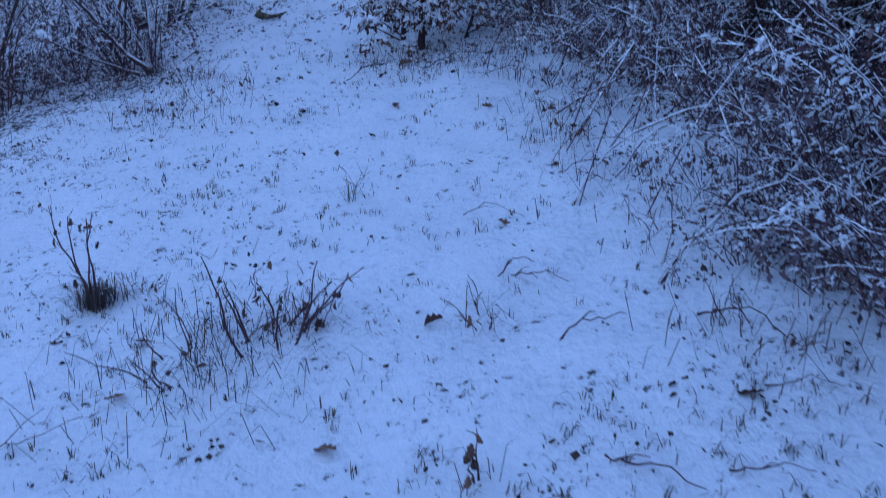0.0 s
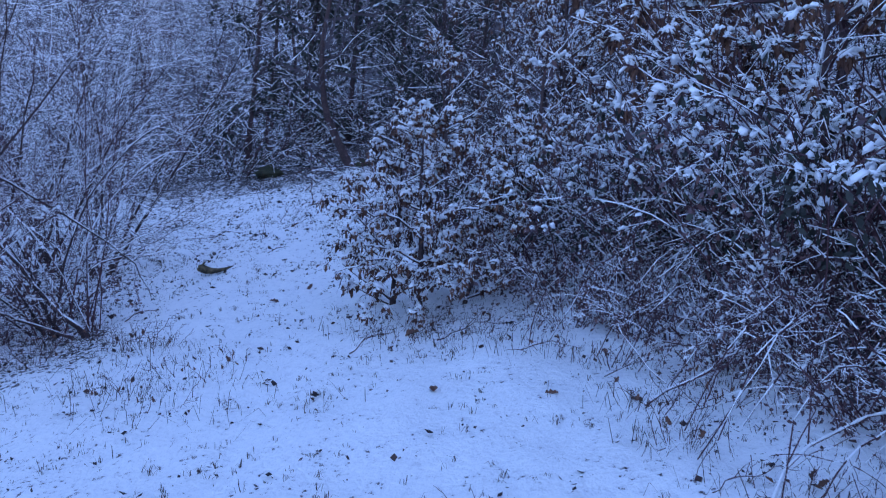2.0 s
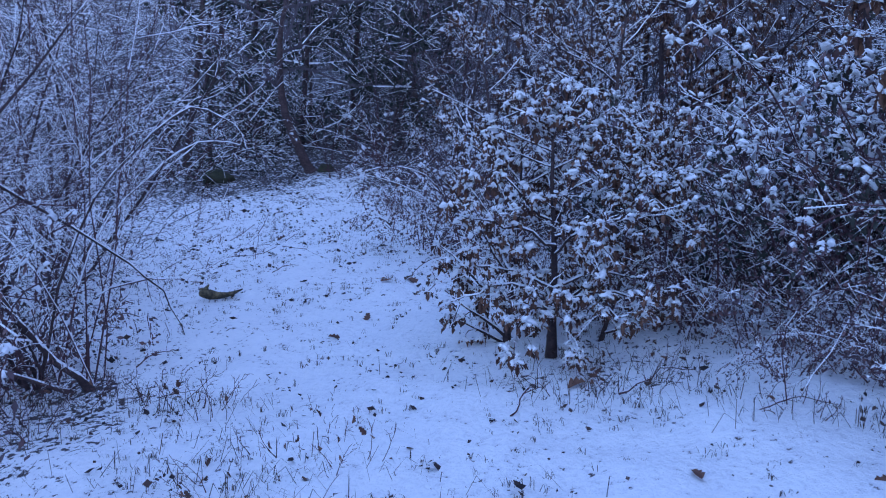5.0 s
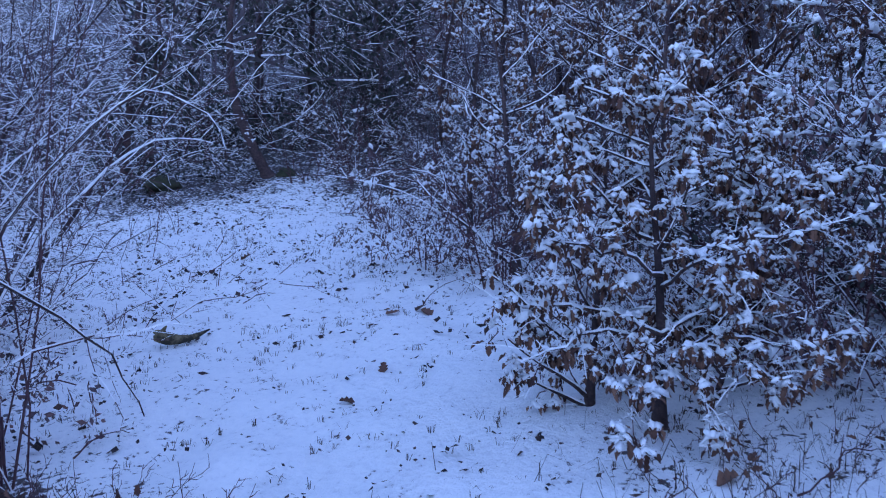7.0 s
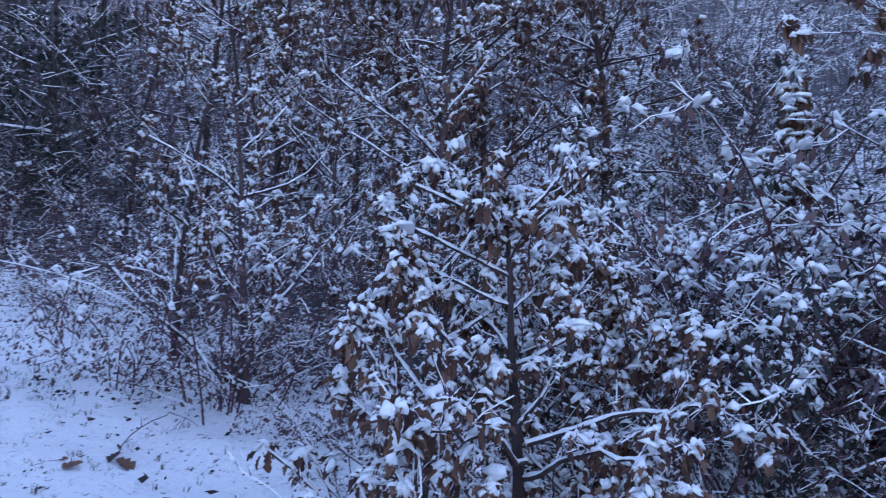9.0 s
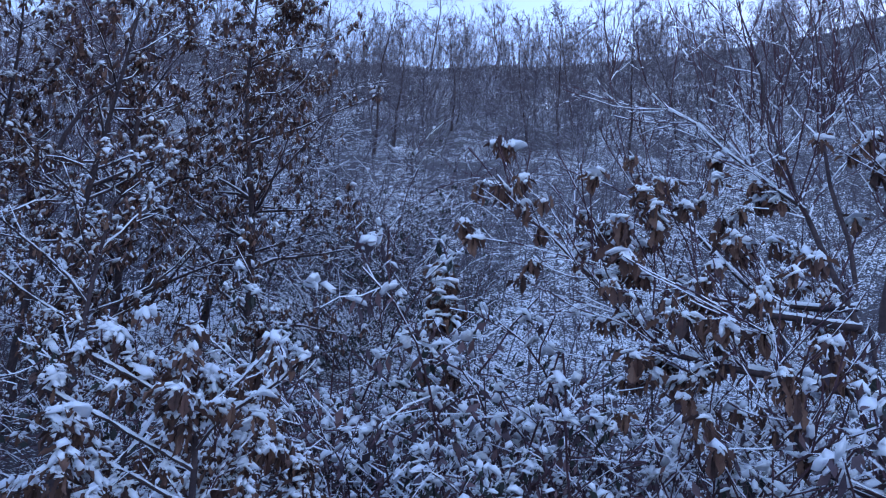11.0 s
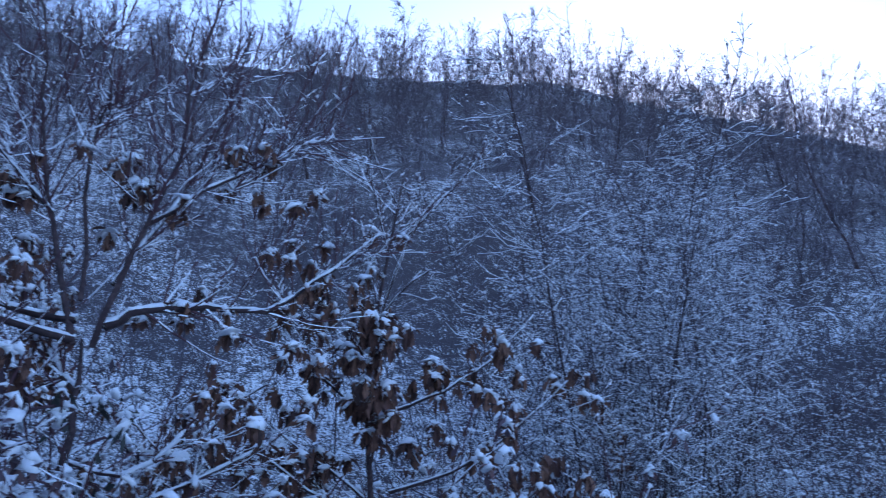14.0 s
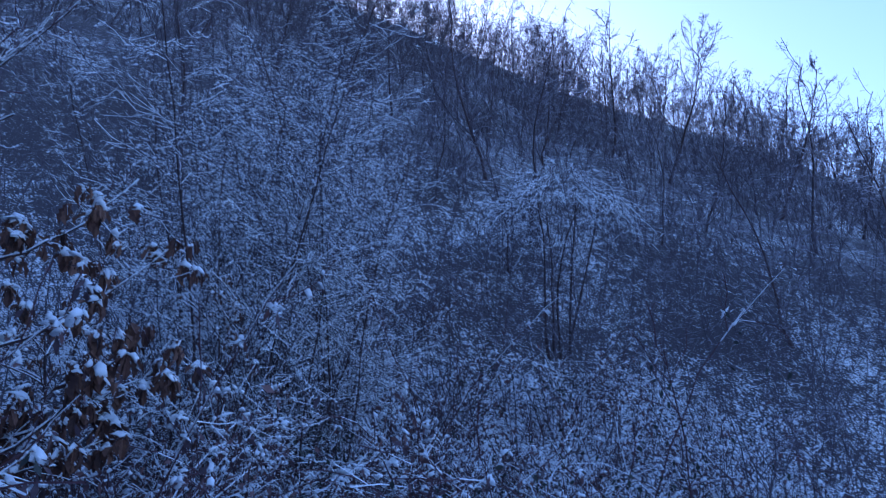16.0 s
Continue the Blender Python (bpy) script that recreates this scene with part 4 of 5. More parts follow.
def build_thicket():
    kinds = [bramble(70 + i, *a, fans=f) for i, (a, f) in enumerate((((0.8, 0.9), 26), ((1.05, 0.8), 44), ((0.65, 1.1), 22), ((1.15, 0.7), 48), ((0.75, 1.0), 26)))]
    edge_spots = [(1.75, 3.3), (1.5, 3.95), (2.1, 2.9), (1.75, 2.65), (2.2, 2.3), (1.7, 2.3), (1.5, 4.7), (1.9, 2.0), (1.6, 2.95), (1.25, 5.3), (1.0, 5.9), (0.7, 6.3), (1.45, 3.25), (1.45, 2.6), (1.3, 3.0), (1.5, 2.35), (1.75, 3.6)]
    spots = [(1.85, 3.5), (1.9, 2.9), (1.5, 4.3), (1.6, 5.0), (1.35, 5.7), (1.2, 6.3), (0.85, 6.75)]
    tries = 0
    while len(spots) < 64 and tries < 9000:
        tries += 1
        x, y = rng.uniform(0.9, 6.5), rng.uniform(0.5, 12.0)
        edge = (1.9 if y > 3.2 else 2.9) if y < 7 else 0.9 - 0.12 * (y - 7)
        if x < edge or (x > 4.5 and rng.random() < 0.5):
            continue
        if all((x - a) ** 2 + (y - b) ** 2 > 0.42 for a, b in spots):
            spots.append((x, y))
    spots += [(0.55, 7.7), (0.9, 7.2), (0.2, 8.3), (0.5, 9.0), (0.35, 9.8), (0.1, 10.6), (0.6, 10.3), (0.3, 12.2), (0.5, 13.0)]
    spots += [(1.2, 12.6), (2.0, 12.9), (1.4, 13.6), (2.8, 12.4), (0.9, 14.3), (2.2, 14.2), (3.2, 13.6), (3.9, 12.4), (1.6, 15.2), (2.9, 15.1), (0.8, 15.4), (4.2, 11.4), (4.8, 10.3), (3.9, 14.6)]
    spots += spread(14, 128, 160, 10, 15, 1.0) + [(-3.4, 8.1), (-4.0, 8.4), (-3.9, 7.6), (-4.6, 8.0), (-3.2, 8.8), (-5.0, 7.2)]
    for i, ob in enumerate(kinds):
        scatter(ob, spots[i::5], rng, 0.7, 1.1, 6)
        for x, y in edge_spots[i // 2::3] if i in (0, 2, 4) else ():
            k = rng.uniform(0.5, 0.75)
            copy_thing(ob, pose(x, y, float(height(x, y)) - 0.03, rng.normal(0, 6), rng.normal(0, 6), rng.uniform(0, 360)) @ Matrix.Diagonal((k / ob.scale[0], k / ob.scale[1], k / ob.scale[2], 1)))
    # long arching canes over the edge of the thicket
    for i, (x, y, turn, k) in enumerate(((1.5, 3.6, 200, 0.6), (1.7, 3.1, 170, 0.65), (1.9, 2.7, 150, 0.8), (1.6, 2.6, 200, 0.6), (1.45, 4.4, 215, 1.0), (1.5, 5.2, 190, 1.1), (1.25, 5.9, 230, 1.0), (1.9, 4.0, 240, 1.1), (2.0, 2.6, 185, 0.9), (1.8, 5.6, 260, 1.2), (1.1, 6.4, 300, 1.0), (2.2, 3.4, 160, 1.1))):
        arching_canes(x, y, turn, k, 120 + i, 1.2 if i < 4 else 1.0)
    # tall growth along the edge that the path came by
    kinds = [bramble(95 + i, 1.55, 1.0, 16, 900, 200, "tall snowy bramble thicket with drooping fans of leaves", BRAMBLELEAF, fans=90) for i in range(3)]
    spots = [(2.5, -0.6), (2.2, -1.7), (1.9, -3.1), (3.1, 1.3), (3.3, 0.5), (3.3, 2.2), (4.0, 1.6), (3.2, -0.5), (4.0, -0.9), (4.8, 0.3), (2.9, -2.0), (3.4, -2.9), (4.4, -2.0), (5.4, -1.2), (2.0, -3.8), (3.0, -4.5), (4.2, -4.0), (1.9, -5.6), (3.4, -6.2), (4.9, -5.2), (5.8, -3.2)]
    for i, ob in enumerate(kinds):
        scatter(ob, spots[i::3], rng, 0.8, 1.2, 5)
    # low dark growth under thick snow between the young oak and the forked one
    kinds = [bramble(85 + i, 1.0, 0.8, 14, 900, 140, "dark-leaved bramble under drooping caps of snow", (EVERGREEN, BRAMBLELEAF)[i], fans=120) for i in range(2)]
    beds = ((57, 4.1, 1.1), (62, 4.6, 1.35), (66, 4.1, 1.2), (71, 4.8, 1.5), (76, 4.2, 1.3), (81, 5.0, 1.6), (86, 4.5, 1.3), (92, 5.0, 1.5), (97, 4.6, 1.4), (102, 5.1, 1.5), (64, 5.5, 1.6), (77, 5.7, 1.7), (69, 6.3, 1.6), (88, 5.9, 1.6), (60, 6.4, 1.5))
    for i, (az, r, k) in enumerate(beds):
        x, y = polar(az, r)
        m = pose(x, y, float(height(x, y)) - 0.04, 0, 0, 70 * i)
        if i < 2:
            kinds[i].matrix_basis = m
        else:
            copy_thing(kinds[i % 2], m @ Matrix.Diagonal((k, k, k * rng.uniform(0.9, 1.1), 1)))
    # dark evergreen growth in the hollow behind the clearing and on the slope
    kinds = [bramble(90 + i, 1.3, 0.9, 12, 1500, 90, "dark evergreen bush with little snow", EVERGREEN, "evergreen_bush") for i in range(2)]
    spots = [(0.3, 17.6), (1.2, 17.0), (-0.6, 18.6), (1.9, 18.0), (2.6, 16.4), (-2.9, 17.2), (-3.6, 16.4), (-1.4, 17.6), (-2.3, 16.6), polar(63, 11.5), polar(65, 13.5), polar(61, 14.5), polar(67, 12.5), polar(151, 10.5), polar(157, 9.5), polar(140, 12.5), polar(62, 11.5), polar(149, 8.6), polar(139.5, 10), polar(145, 10.2), polar(154, 8.8), polar(133, 11.8)]
    for i, ob in enumerate(kinds):
        scatter(ob, spots[i::2], rng, 0.9, 1.4, 5)


build_thicket()


# ---------------------------------------------------------------- hazel at the side of the clearing
def hazel(name, x, y, w, label, seed, heavy=()):
    r = np.random.default_rng(seed)
    ob = thing(name, x, y, label, "bush")
    A = w.arrays()
    for level, pts, radii in w.lines:
        if level <= 1 and radii[0] > 0.008:
            part("stem", limb_mesh("stem", pts, radii, BARK, 7), ob)
    tagged(part("twig_work", twig_mesh("twig_work", A[(A[:, 8] > 1) | (A[:, 6] <= 0.008)], r, TWIG, 0.6, 0.85, True), ob), kind="stuff")
    tagged(part("snow", snow_mesh("snow", A[A[:, 8] < 2], r, 0.65, 0.0014, 0.9, 0.93), ob, "snow lying along the branches"), kind="stuff")
    for a, b in heavy:
        tagged(part("bough_snow", snow_mesh("bough_snow", A[(A[:, 9] >= a) & (A[:, 9] < b) & (A[:, 8] < 2)], r, 1.0, 0.003, 0.9, 0.97), ob, "thick snow along an arching bough"), kind="stuff")
    return ob


HZ = [dict(n=9, wobble=0.08, lift=0.0, kids=2.0, ratio=0.34, angle=50, clear=0.15, taper=0.8, rmin=0.0034, thin=0.5),
      dict(n=8, wobble=0.1, lift=0.02, kids=0.9, ratio=0.42, angle=48, clear=0.1, rmin=0.0022, thin=0.5),
      dict(n=6, wobble=0.15, lift=0.0, kids=0.45, ratio=0.5, angle=45, clear=0.1, rmin=0.0019), dict(n=3, wobble=0.18, rmin=0.0017)]
w = Wood(77)
for dx, dy, ux, uy, ln, r0 in ((-0.35, 0, -0.75, 0.1, 3.0, 0.026), (-0.3, 0.1, -0.55, 0.2, 3.2, 0.024), (-0.4, 0.15, -1.1, 0.0, 2.6, 0.022), (-0.22, -0.1, -0.4, -0.05, 3.0, 0.02), (-0.28, 0.2, -0.9, 0.4, 2.8, 0.024),
                               (0.0, 0, 0.02, 0.0, 3.6, 0.016), (0.05, 0.06, 0.08, 0.1, 3.3, 0.014), (-0.04, 0.05, -0.06, 0.05, 3.4, 0.015), (-0.1, 0.2, 0.1, 0.3, 2.6, 0.014), (-0.45, 0.0, -1.5, -0.2, 2.2, 0.02), (-0.2, 0.3, -0.25, 0.35, 3.2, 0.018)):
    w.grow((dx, dy, 0), (ux, uy, 1), ln, r0 * 0.42, 0, HZ)
first = w.limbs
add_bough(w, [(-0.3, 0, 0.0), (-0.12, 0, 0.9), (0.18, -0.05, 1.4), (0.5, -0.1, 1.68), (0.75, -0.12, 1.6), (0.83, -0.12, 1.4)], 0.009, HZ, 1, 7)
add_bough(w, [(-0.2, 0, 0.0), (-0.05, 0.1, 0.8), (0.25, 0.1, 1.25), (0.55, 0.1, 1.5), (0.8, 0.12, 1.5)], 0.008, HZ, 1, 7)
add_bough(w, [(0.0, -0.1, 0.0), (-0.3, -0.14, 0.3), (-0.6, -0.18, 0.68), (-1.0, -0.2, 1.15), (-1.5, -0.25, 1.7)], 0.022, HZ, 1, 6)
add_bough(w, [(-0.1, -0.12, 0.0), (-0.5, -0.2, 0.16), (-1.0, -0.3, 0.4), (-1.6, -0.4, 0.75)], 0.013, HZ, 1, 4)
last = w.limbs
add_bough(w, [(0.0, 0, 0.55), (0.3, -0.1, 0.66), (0.6, -0.12, 0.72), (0.92, -0.15, 0.95)], 0.008, HZ, 1, 5)
add_bough(w, [(-1.2, -0.2, 1.5), (-0.57, -0.2, 1.2), (0.05, -0.25, 0.85), (0.37, -0.25, 0.6), (0.5, -0.25, 0.35)], 0.011, HZ, 1, 4)
for k in range(7):
    a, ln = w.rng.uniform(1.8, 3.7), w.rng.uniform(1.0, 1.6)
    ux, uy, o = math.cos(a), math.sin(a), w.rng.uniform(-0.45, 0.1)
    add_bough(w, [(o, 0, 0), (o + 0.22 * ux * ln, 0.22 * uy * ln, 0.45 * ln), (o + 0.5 * ux * ln, 0.5 * uy * ln, 0.72 * ln), (o + 0.85 * ux * ln, 0.85 * uy * ln, 0.8 * ln), (o + 1.1 * ux * ln, 1.1 * uy * ln, 0.66 * ln)], 0.008, HZ, 1, 5)
hazel("hazel_bush", -2.7, 8.1, w, "many-stemmed hazel bush with arching snow-lined branches", 5, ((first, last),))
for i, (x, y) in enumerate(((-3.9, 9.3), (-4.3, 7.4), (-3.4, 10.6))):
    w = Wood(80 + i)
    for k in range(9):
        a = w.rng.uniform(0, 6.283)
        w.grow((0.25 * math.cos(a), 0.25 * math.sin(a), 0), (0.5 * math.cos(a), 0.5 * math.sin(a), 1), w.rng.uniform(2.4, 3.6), 0.018, 0, HZ)
    hazel("hazel_bush", x, y, w, "bare hazel bush thick with snowy twigs", 6 + i)


# ---------------------------------------------------------------- back of the clearing
def leaning_tree():
    w = Wood(91)
    add_bough(w, [(0, 0, 0), (-0.25, 0.05, 0.5), (-0.5, 0.1, 1.15), (-0.55, 0.1, 2.2), (-0.4, 0.2, 3.4), (-0.5, 0.3, 5.0)], 0.085, tree_spec("layered"), 0, 0)
    for z, dx, dy, ln in ((1.3, -1, -0.4, 1.6), (1.6, 1, -0.5, 1.9), (2.0, 0.3, -1, 1.8), (2.3, -1, -0.2, 2.0), (2.6, 1, 0.1, 1.8), (3.0, -0.6, -0.9, 1.8), (3.4, 0.8, -0.7, 1.7), (1.9, 1, -0.2, 2.2), (2.9, 0.2, -1, 1.8), (3.8, -0.8, -0.5, 1.5)):
        w.grow((-0.52, 0.1, z), (dx, dy, 0.5), ln, 0.03, 1, tree_spec("layered"))
    ob = thing("leaning_tree", -0.22, 16.2, "leaning bare tree with snowy layered branches above a mossy stump", "tree")
    A = w.arrays()
    for level, pts, radii in w.lines:
        if level == 0:
            part("trunk", limb_mesh("trunk", pts, radii, BARK, 9), ob)
    tagged(part("crown", twig_mesh("crown", A[A[:, 8] > 0], w.rng, FARBARK, 0.9), ob), kind="stuff")


leaning_tree()


def lump(name, x, y, size, mat, label, category, seed, rough=0.35, sink=0.3, turn=0.0):
    r = np.random.default_rng(seed)
    V, F = blob(r, 3, 1.0, rough)
    V = V * np.array(size)
    ob = new(name, mesh_from(name, V, F, [mat], None, True))
    ob.matrix_basis = pose(x, y, float(height(x, y)) + size[2] * (0.45 - sink), 0, 0, turn)
    return tagged(ob, label, category)


lump("mossy_stump", -0.02, 16.1, (0.12, 0.1, 0.11), STONE, "dark mossy stump at the foot of a leaning tree", "stump", 1, 0.6)
lump("mossy_boulder", -1.64, 16.3, (0.27, 0.17, 0.15), STONE, "dark mossy boulder half bare of snow", "boulder", 2, 0.6, 0.2, 25)


# ---------------------------------------------------------------- small things on the snow
def on_ground(x, y, up=0.0):
    return Vector((x, y, float(height(x, y)) + up))


def stick(x, y, length, turn, r=0.006, rise=0.04, fork=0.4, seed=0, label="bare twig lying on the snow", name="fallen_stick"):
    rr = np.random.default_rng(seed)
    ob = new(name)
    ob.matrix_basis = pose(x, y, float(height(x, y)) + 0.004, 0, 0, turn)
    tagged(ob, label, "stick", "sticks on the snow")
    ca_, sa_ = math.cos(radians(turn)), math.sin(radians(turn))
    pts, n = [], 12
    for i in range(n):
        u = length * (i / (n - 1) - 0.5)
        lx, ly = u, 0.05 * length * math.sin(i * 0.9 + seed) + rr.normal(0, 0.012) * length
        gx, gy = x + ca_ * lx - sa_ * ly, y + sa_ * lx + ca_ * ly
        z = float(height(gx, gy)) - float(height(x, y)) + rise * math.sin(math.pi * i / (n - 1)) + rr.normal(0, 0.004)
        pts.append((lx, ly, z))
    part("shaft", limb_mesh("shaft", pts, [r * (1 - 0.6 * i / (n - 1)) for i in range(n)], TWIG, 6), ob)
    if length > 0.9:
        B = np.array([(*p, *q, r * 0.8, r * 0.7, 1, 0) for p, q in zip(pts[:-1], pts[1:])])
        tagged(part("snow", snow_mesh("snow", B, rr, 1.0, 0.004), ob), kind="stuff")
    for k in range(3 if length < 0.9 else 8):
        if rr.random() < fork:
            b = np.array(pts[2 + k])
            d = np.array([rr.uniform(0.3, 1), rr.uniform(-0.8, 0.8), rr.uniform(0.0, 0.6)]) * length * 0.3
            part("fork", limb_mesh("fork", [b, b + d * 0.5 + [0, 0, 0.01], b + d], [r * 0.6, r * 0.5, r * 0.3], TWIG, 5), ob)
    return ob


for i, (x, y, ln, turn, rise) in enumerate(((-1.31, 2.42, 0.42, 25, 0.05), (0.82, 1.84, 0.2, -8, 0.02), (0.54, 1.9, 0.28, -35, 0.02), (0.22, 3.63, 0.3, -28, 0.05), (0.28, 3.08, 0.2, 28, 0.05), (0.5, 2.62, 0.26, 18, 0.03), (0.75, 4.0, 0.4, 6, 0.04),
                                            (0.35, 3.0, 0.25, -20, 0.03), (0.95, 2.5, 0.3, -40, 0.05), (1.02, 2.15, 0.22, -15, 0.02), (-1.25, 10.55, 0.35, 12, 0.03), (-2.35, 8.35, 0.3, 30, 0.05), (-2.2, 7.6, 0.25, -12, 0.02),
                                            (-1.55, 11.7, 0.28, 20, 0.02), (0.1, 6.5, 0.5, 15, 0.05), (0.9, 5.4, 0.6, 12, 0.06), (0.45, 5.9, 0.4, -20, 0.05), (-0.55, 6.6, 0.45, 35, 0.05), (-1.5, 3.1, 0.12, 10, 0.01), (-0.15, 9.6, 0.5, 18, 0.12))):
    stick(x, y, ln, turn, 0.0023 + 0.0008 * (i % 3), rise, 0.6, i)
stick(1.15, 3.9, 1.3, 24, 0.006, 0.25, 0.9, 31, "snow-dusted dead branch at the edge of the thicket")
stick(1.3, 3.1, 1.2, 32, 0.006, 0.28, 0.9, 32, "snow-dusted dead branch at the edge of the thicket")
stick(1.2, 4.9, 1.1, 8, 0.006, 0.2, 0.9, 33, "snow-dusted dead branch at the edge of the thicket")


def rotten_piece():
    """The rotten piece of branch lying in the open: a thick curved lump with a pointed end."""
    ob = new("rotten_branch_piece")
    ob.matrix_basis = pose(-1.91, 9.72, float(height(-1.91, 9.72)) + 0.03, 0, 0, 8)
    tagged(ob, "rotten mossy piece of branch lying on open snow", "log")
    part("wood", limb_mesh("wood", [(-0.16, 0.02, 0.022), (-0.13, 0.01, 0.026), (-0.08, 0.0, 0.018), (-0.02, -0.01, 0.01), (0.05, 0.0, 0.016), (0.11, 0.02, 0.03), (0.19, 0.05, 0.06)], [0.012, 0.034, 0.04, 0.03, 0.022, 0.015, 0.004], ROTWOOD, 10), ob)
    part("stub", limb_mesh("stub", [(-0.11, 0.01, 0.04), (-0.14, 0.05, 0.055), (-0.15, 0.08, 0.05)], [0.024, 0.016, 0.005], ROTWOOD, 7), ob)
    part("bark_flake", limb_mesh("bark_flake", [(-0.12, 0.0, 0.06), (-0.1, -0.01, 0.085), (-0.09, -0.01, 0.1)], [0.014, 0.01, 0.003], ROTWOOD, 6), ob)


rotten_piece()


def weed(name, x, y, tall, stems, label, seed, spreadd=0.5, base=0.06, r=0.0025, leaves=0, tuft=0, category="weed"):
    """A dead weed: stiff stems from one root, with side twigs, withered leaves and a tuft of old grass."""
    w = Wood(seed)
    spec = [dict(n=8, wobble=0.15, lift=0.02, kids=0.55, ratio=0.3, angle=42, clear=0.3, taper=0.65, rmin=0.0012), dict(n=4, wobble=0.22, lift=0.05, rmin=0.001)]
    for k in range(stems):
        a = w.rng.uniform(0, 6.283)
        o = base * math.sqrt(w.rng.random())
        w.grow((o * math.cos(a), o * math.sin(a), -0.02), (spreadd * math.cos(a), spreadd * math.sin(a), 1), tall * w.rng.uniform(0.5, 1.0), r, 0, spec)
    ob = thing(name, x, y, label, category, "weeds in the clearing", 0.0)
    for level, pts, radii in w.lines[:40]:
        if level == 0:
            part("stem", limb_mesh("stem", pts, radii, TWIG, 5), ob)
    A = w.arrays()
    if (A[:, 8] > 0).any():
        tagged(part("side_twig", twig_mesh("side_twig", A[A[:, 8] > 0], w.rng, TWIG, 0.3), ob), kind="stuff")
    for k in range(leaves):
        t = w.tips[int(w.rng.integers(0, len(w.tips)))]
        o = part("leaf", leaf_meshes[k % 4], ob)
        s = w.rng.uniform(0.02, 0.045)
        o.matrix_basis = Matrix.Translation(Vector(t[:3]) * w.rng.uniform(0.5, 1)) @ rot_rand(w.rng, 0.6) @ Matrix.Diagonal((s, s, s, 1))
    if tuft:
        tagged(part("grass_tuft", grass_mesh("grass_tuft", [(0, 0, 0)] * tuft, w.rng, 0.05, 0.16, base * 1.3), ob, "tuft of dead grass"), kind="stuff")
    return ob


def grass_mesh(name, roots, r, lo, hi, jitter):
    """Thin bent blades, three-sided at the root."""
    V, F = [], []
    for x, y, z in roots:
        a, h = r.uniform(0, 6.283), r.uniform(lo, hi)
        px, py = x + r.normal(0, jitter), y + r.normal(0, jitter)
        lean, wd = r.uniform(0.1, 2.2), r.uniform(0.0009, 0.0022)
        c, s_ = math.cos(a), math.sin(a)
        b = len(V)
        V += [(px - s_ * wd, py + c * wd, z - 0.01), (px + s_ * wd, py - c * wd, z - 0.01), (px + c * wd, py + s_ * wd, z - 0.01),
              (px + c * lean * h * 0.35 - s_ * wd * 0.8, py + s_ * lean * h * 0.35 + c * wd * 0.8, z + h * 0.65), (px + c * lean * h * 0.35 + s_ * wd * 0.8, py + s_ * lean * h * 0.35 - c * wd * 0.8, z + h * 0.65),
              (px + c * lean * h, py + s_ * lean * h, z + h * max(0.25, 1 - 0.45 * lean))]
        F += [(b, b + 1, b + 4, b + 3), (b + 1, b + 2, b + 4), (b + 2, b, b + 3), (b + 3, b + 4, b + 5)]
    return mesh_from(name, V, F, [DRYGRASS])


weed("dead_weed_clump", -0.66, 2.86, 0.46, 26, "clump of dead branching weed stems with a few leaves", 201, 0.6, 0.16, 0.0055, 18, 220)
weed("dead_weed_clump", -0.84, 2.74, 0.3, 34, "low clump of dead weeds bent under snow", 202, 1.1, 0.22, 0.0036, 8, 240)
weed("dead_weed", -0.47, 2.92, 0.2, 4, "small dead weed with dry seed pods", 203, 0.35, 0.04, 0.003, 14, 20)
weed("dead_weed_stalk", -1.48, 3.38, 0.5, 4, "upright dead weed stalk rising from dry grass", 204, 0.02, 0.03, 0.0055, 9, 260)
weed("dead_weed", -1.3, 3.42, 0.16, 5, "small dead weed with dry seed pods", 205, 0.5, 0.06, 0.002, 3, 15)
weed("grass_stalk", -0.45, 4.1, 0.3, 3, "thin dry grass stalks standing in snow", 206, 0.12, 0.03, 0.0018, 0, 14, "grass")
weed("dead_weed", 0.14, 2.78, 0.16, 6, "small dead weed half buried in snow", 207, 0.8, 0.06, 0.002, 4, 12)
weed("dead_weed_clump", 0.6, 4.42, 0.24, 9, "clump of dead weeds with dry leaves", 208, 0.6, 0.1, 0.0022, 6, 40)
weed("dead_weed", 0.1, 1.98, 0.2, 2, "dead weed with withered curled leaves", 209, 0.15, 0.02, 0.003, 12, 4)
weed("dead_weed_clump", -1.55, 6.5, 0.24, 30, "wide clump of dead weed stems in the snow", 210, 0.8, 0.4, 0.0022, 14, 160)
weed("dead_weed_clump", -1.95, 6.3, 0.2, 26, "wide clump of dead weed stems in the snow", 211, 0.8, 0.4, 0.002, 14, 160)
weed("dead_weed_clump", 0.75, 5.5, 0.25, 10, "clump of dead weeds with dry leaves", 212, 0.6, 0.15, 0.0022, 4, 40)
weed("dead_weed_clump", 1.0, 4.8, 0.3, 12, "clump of dead weeds with dry leaves", 213, 0.6, 0.15, 0.0022, 6, 40)
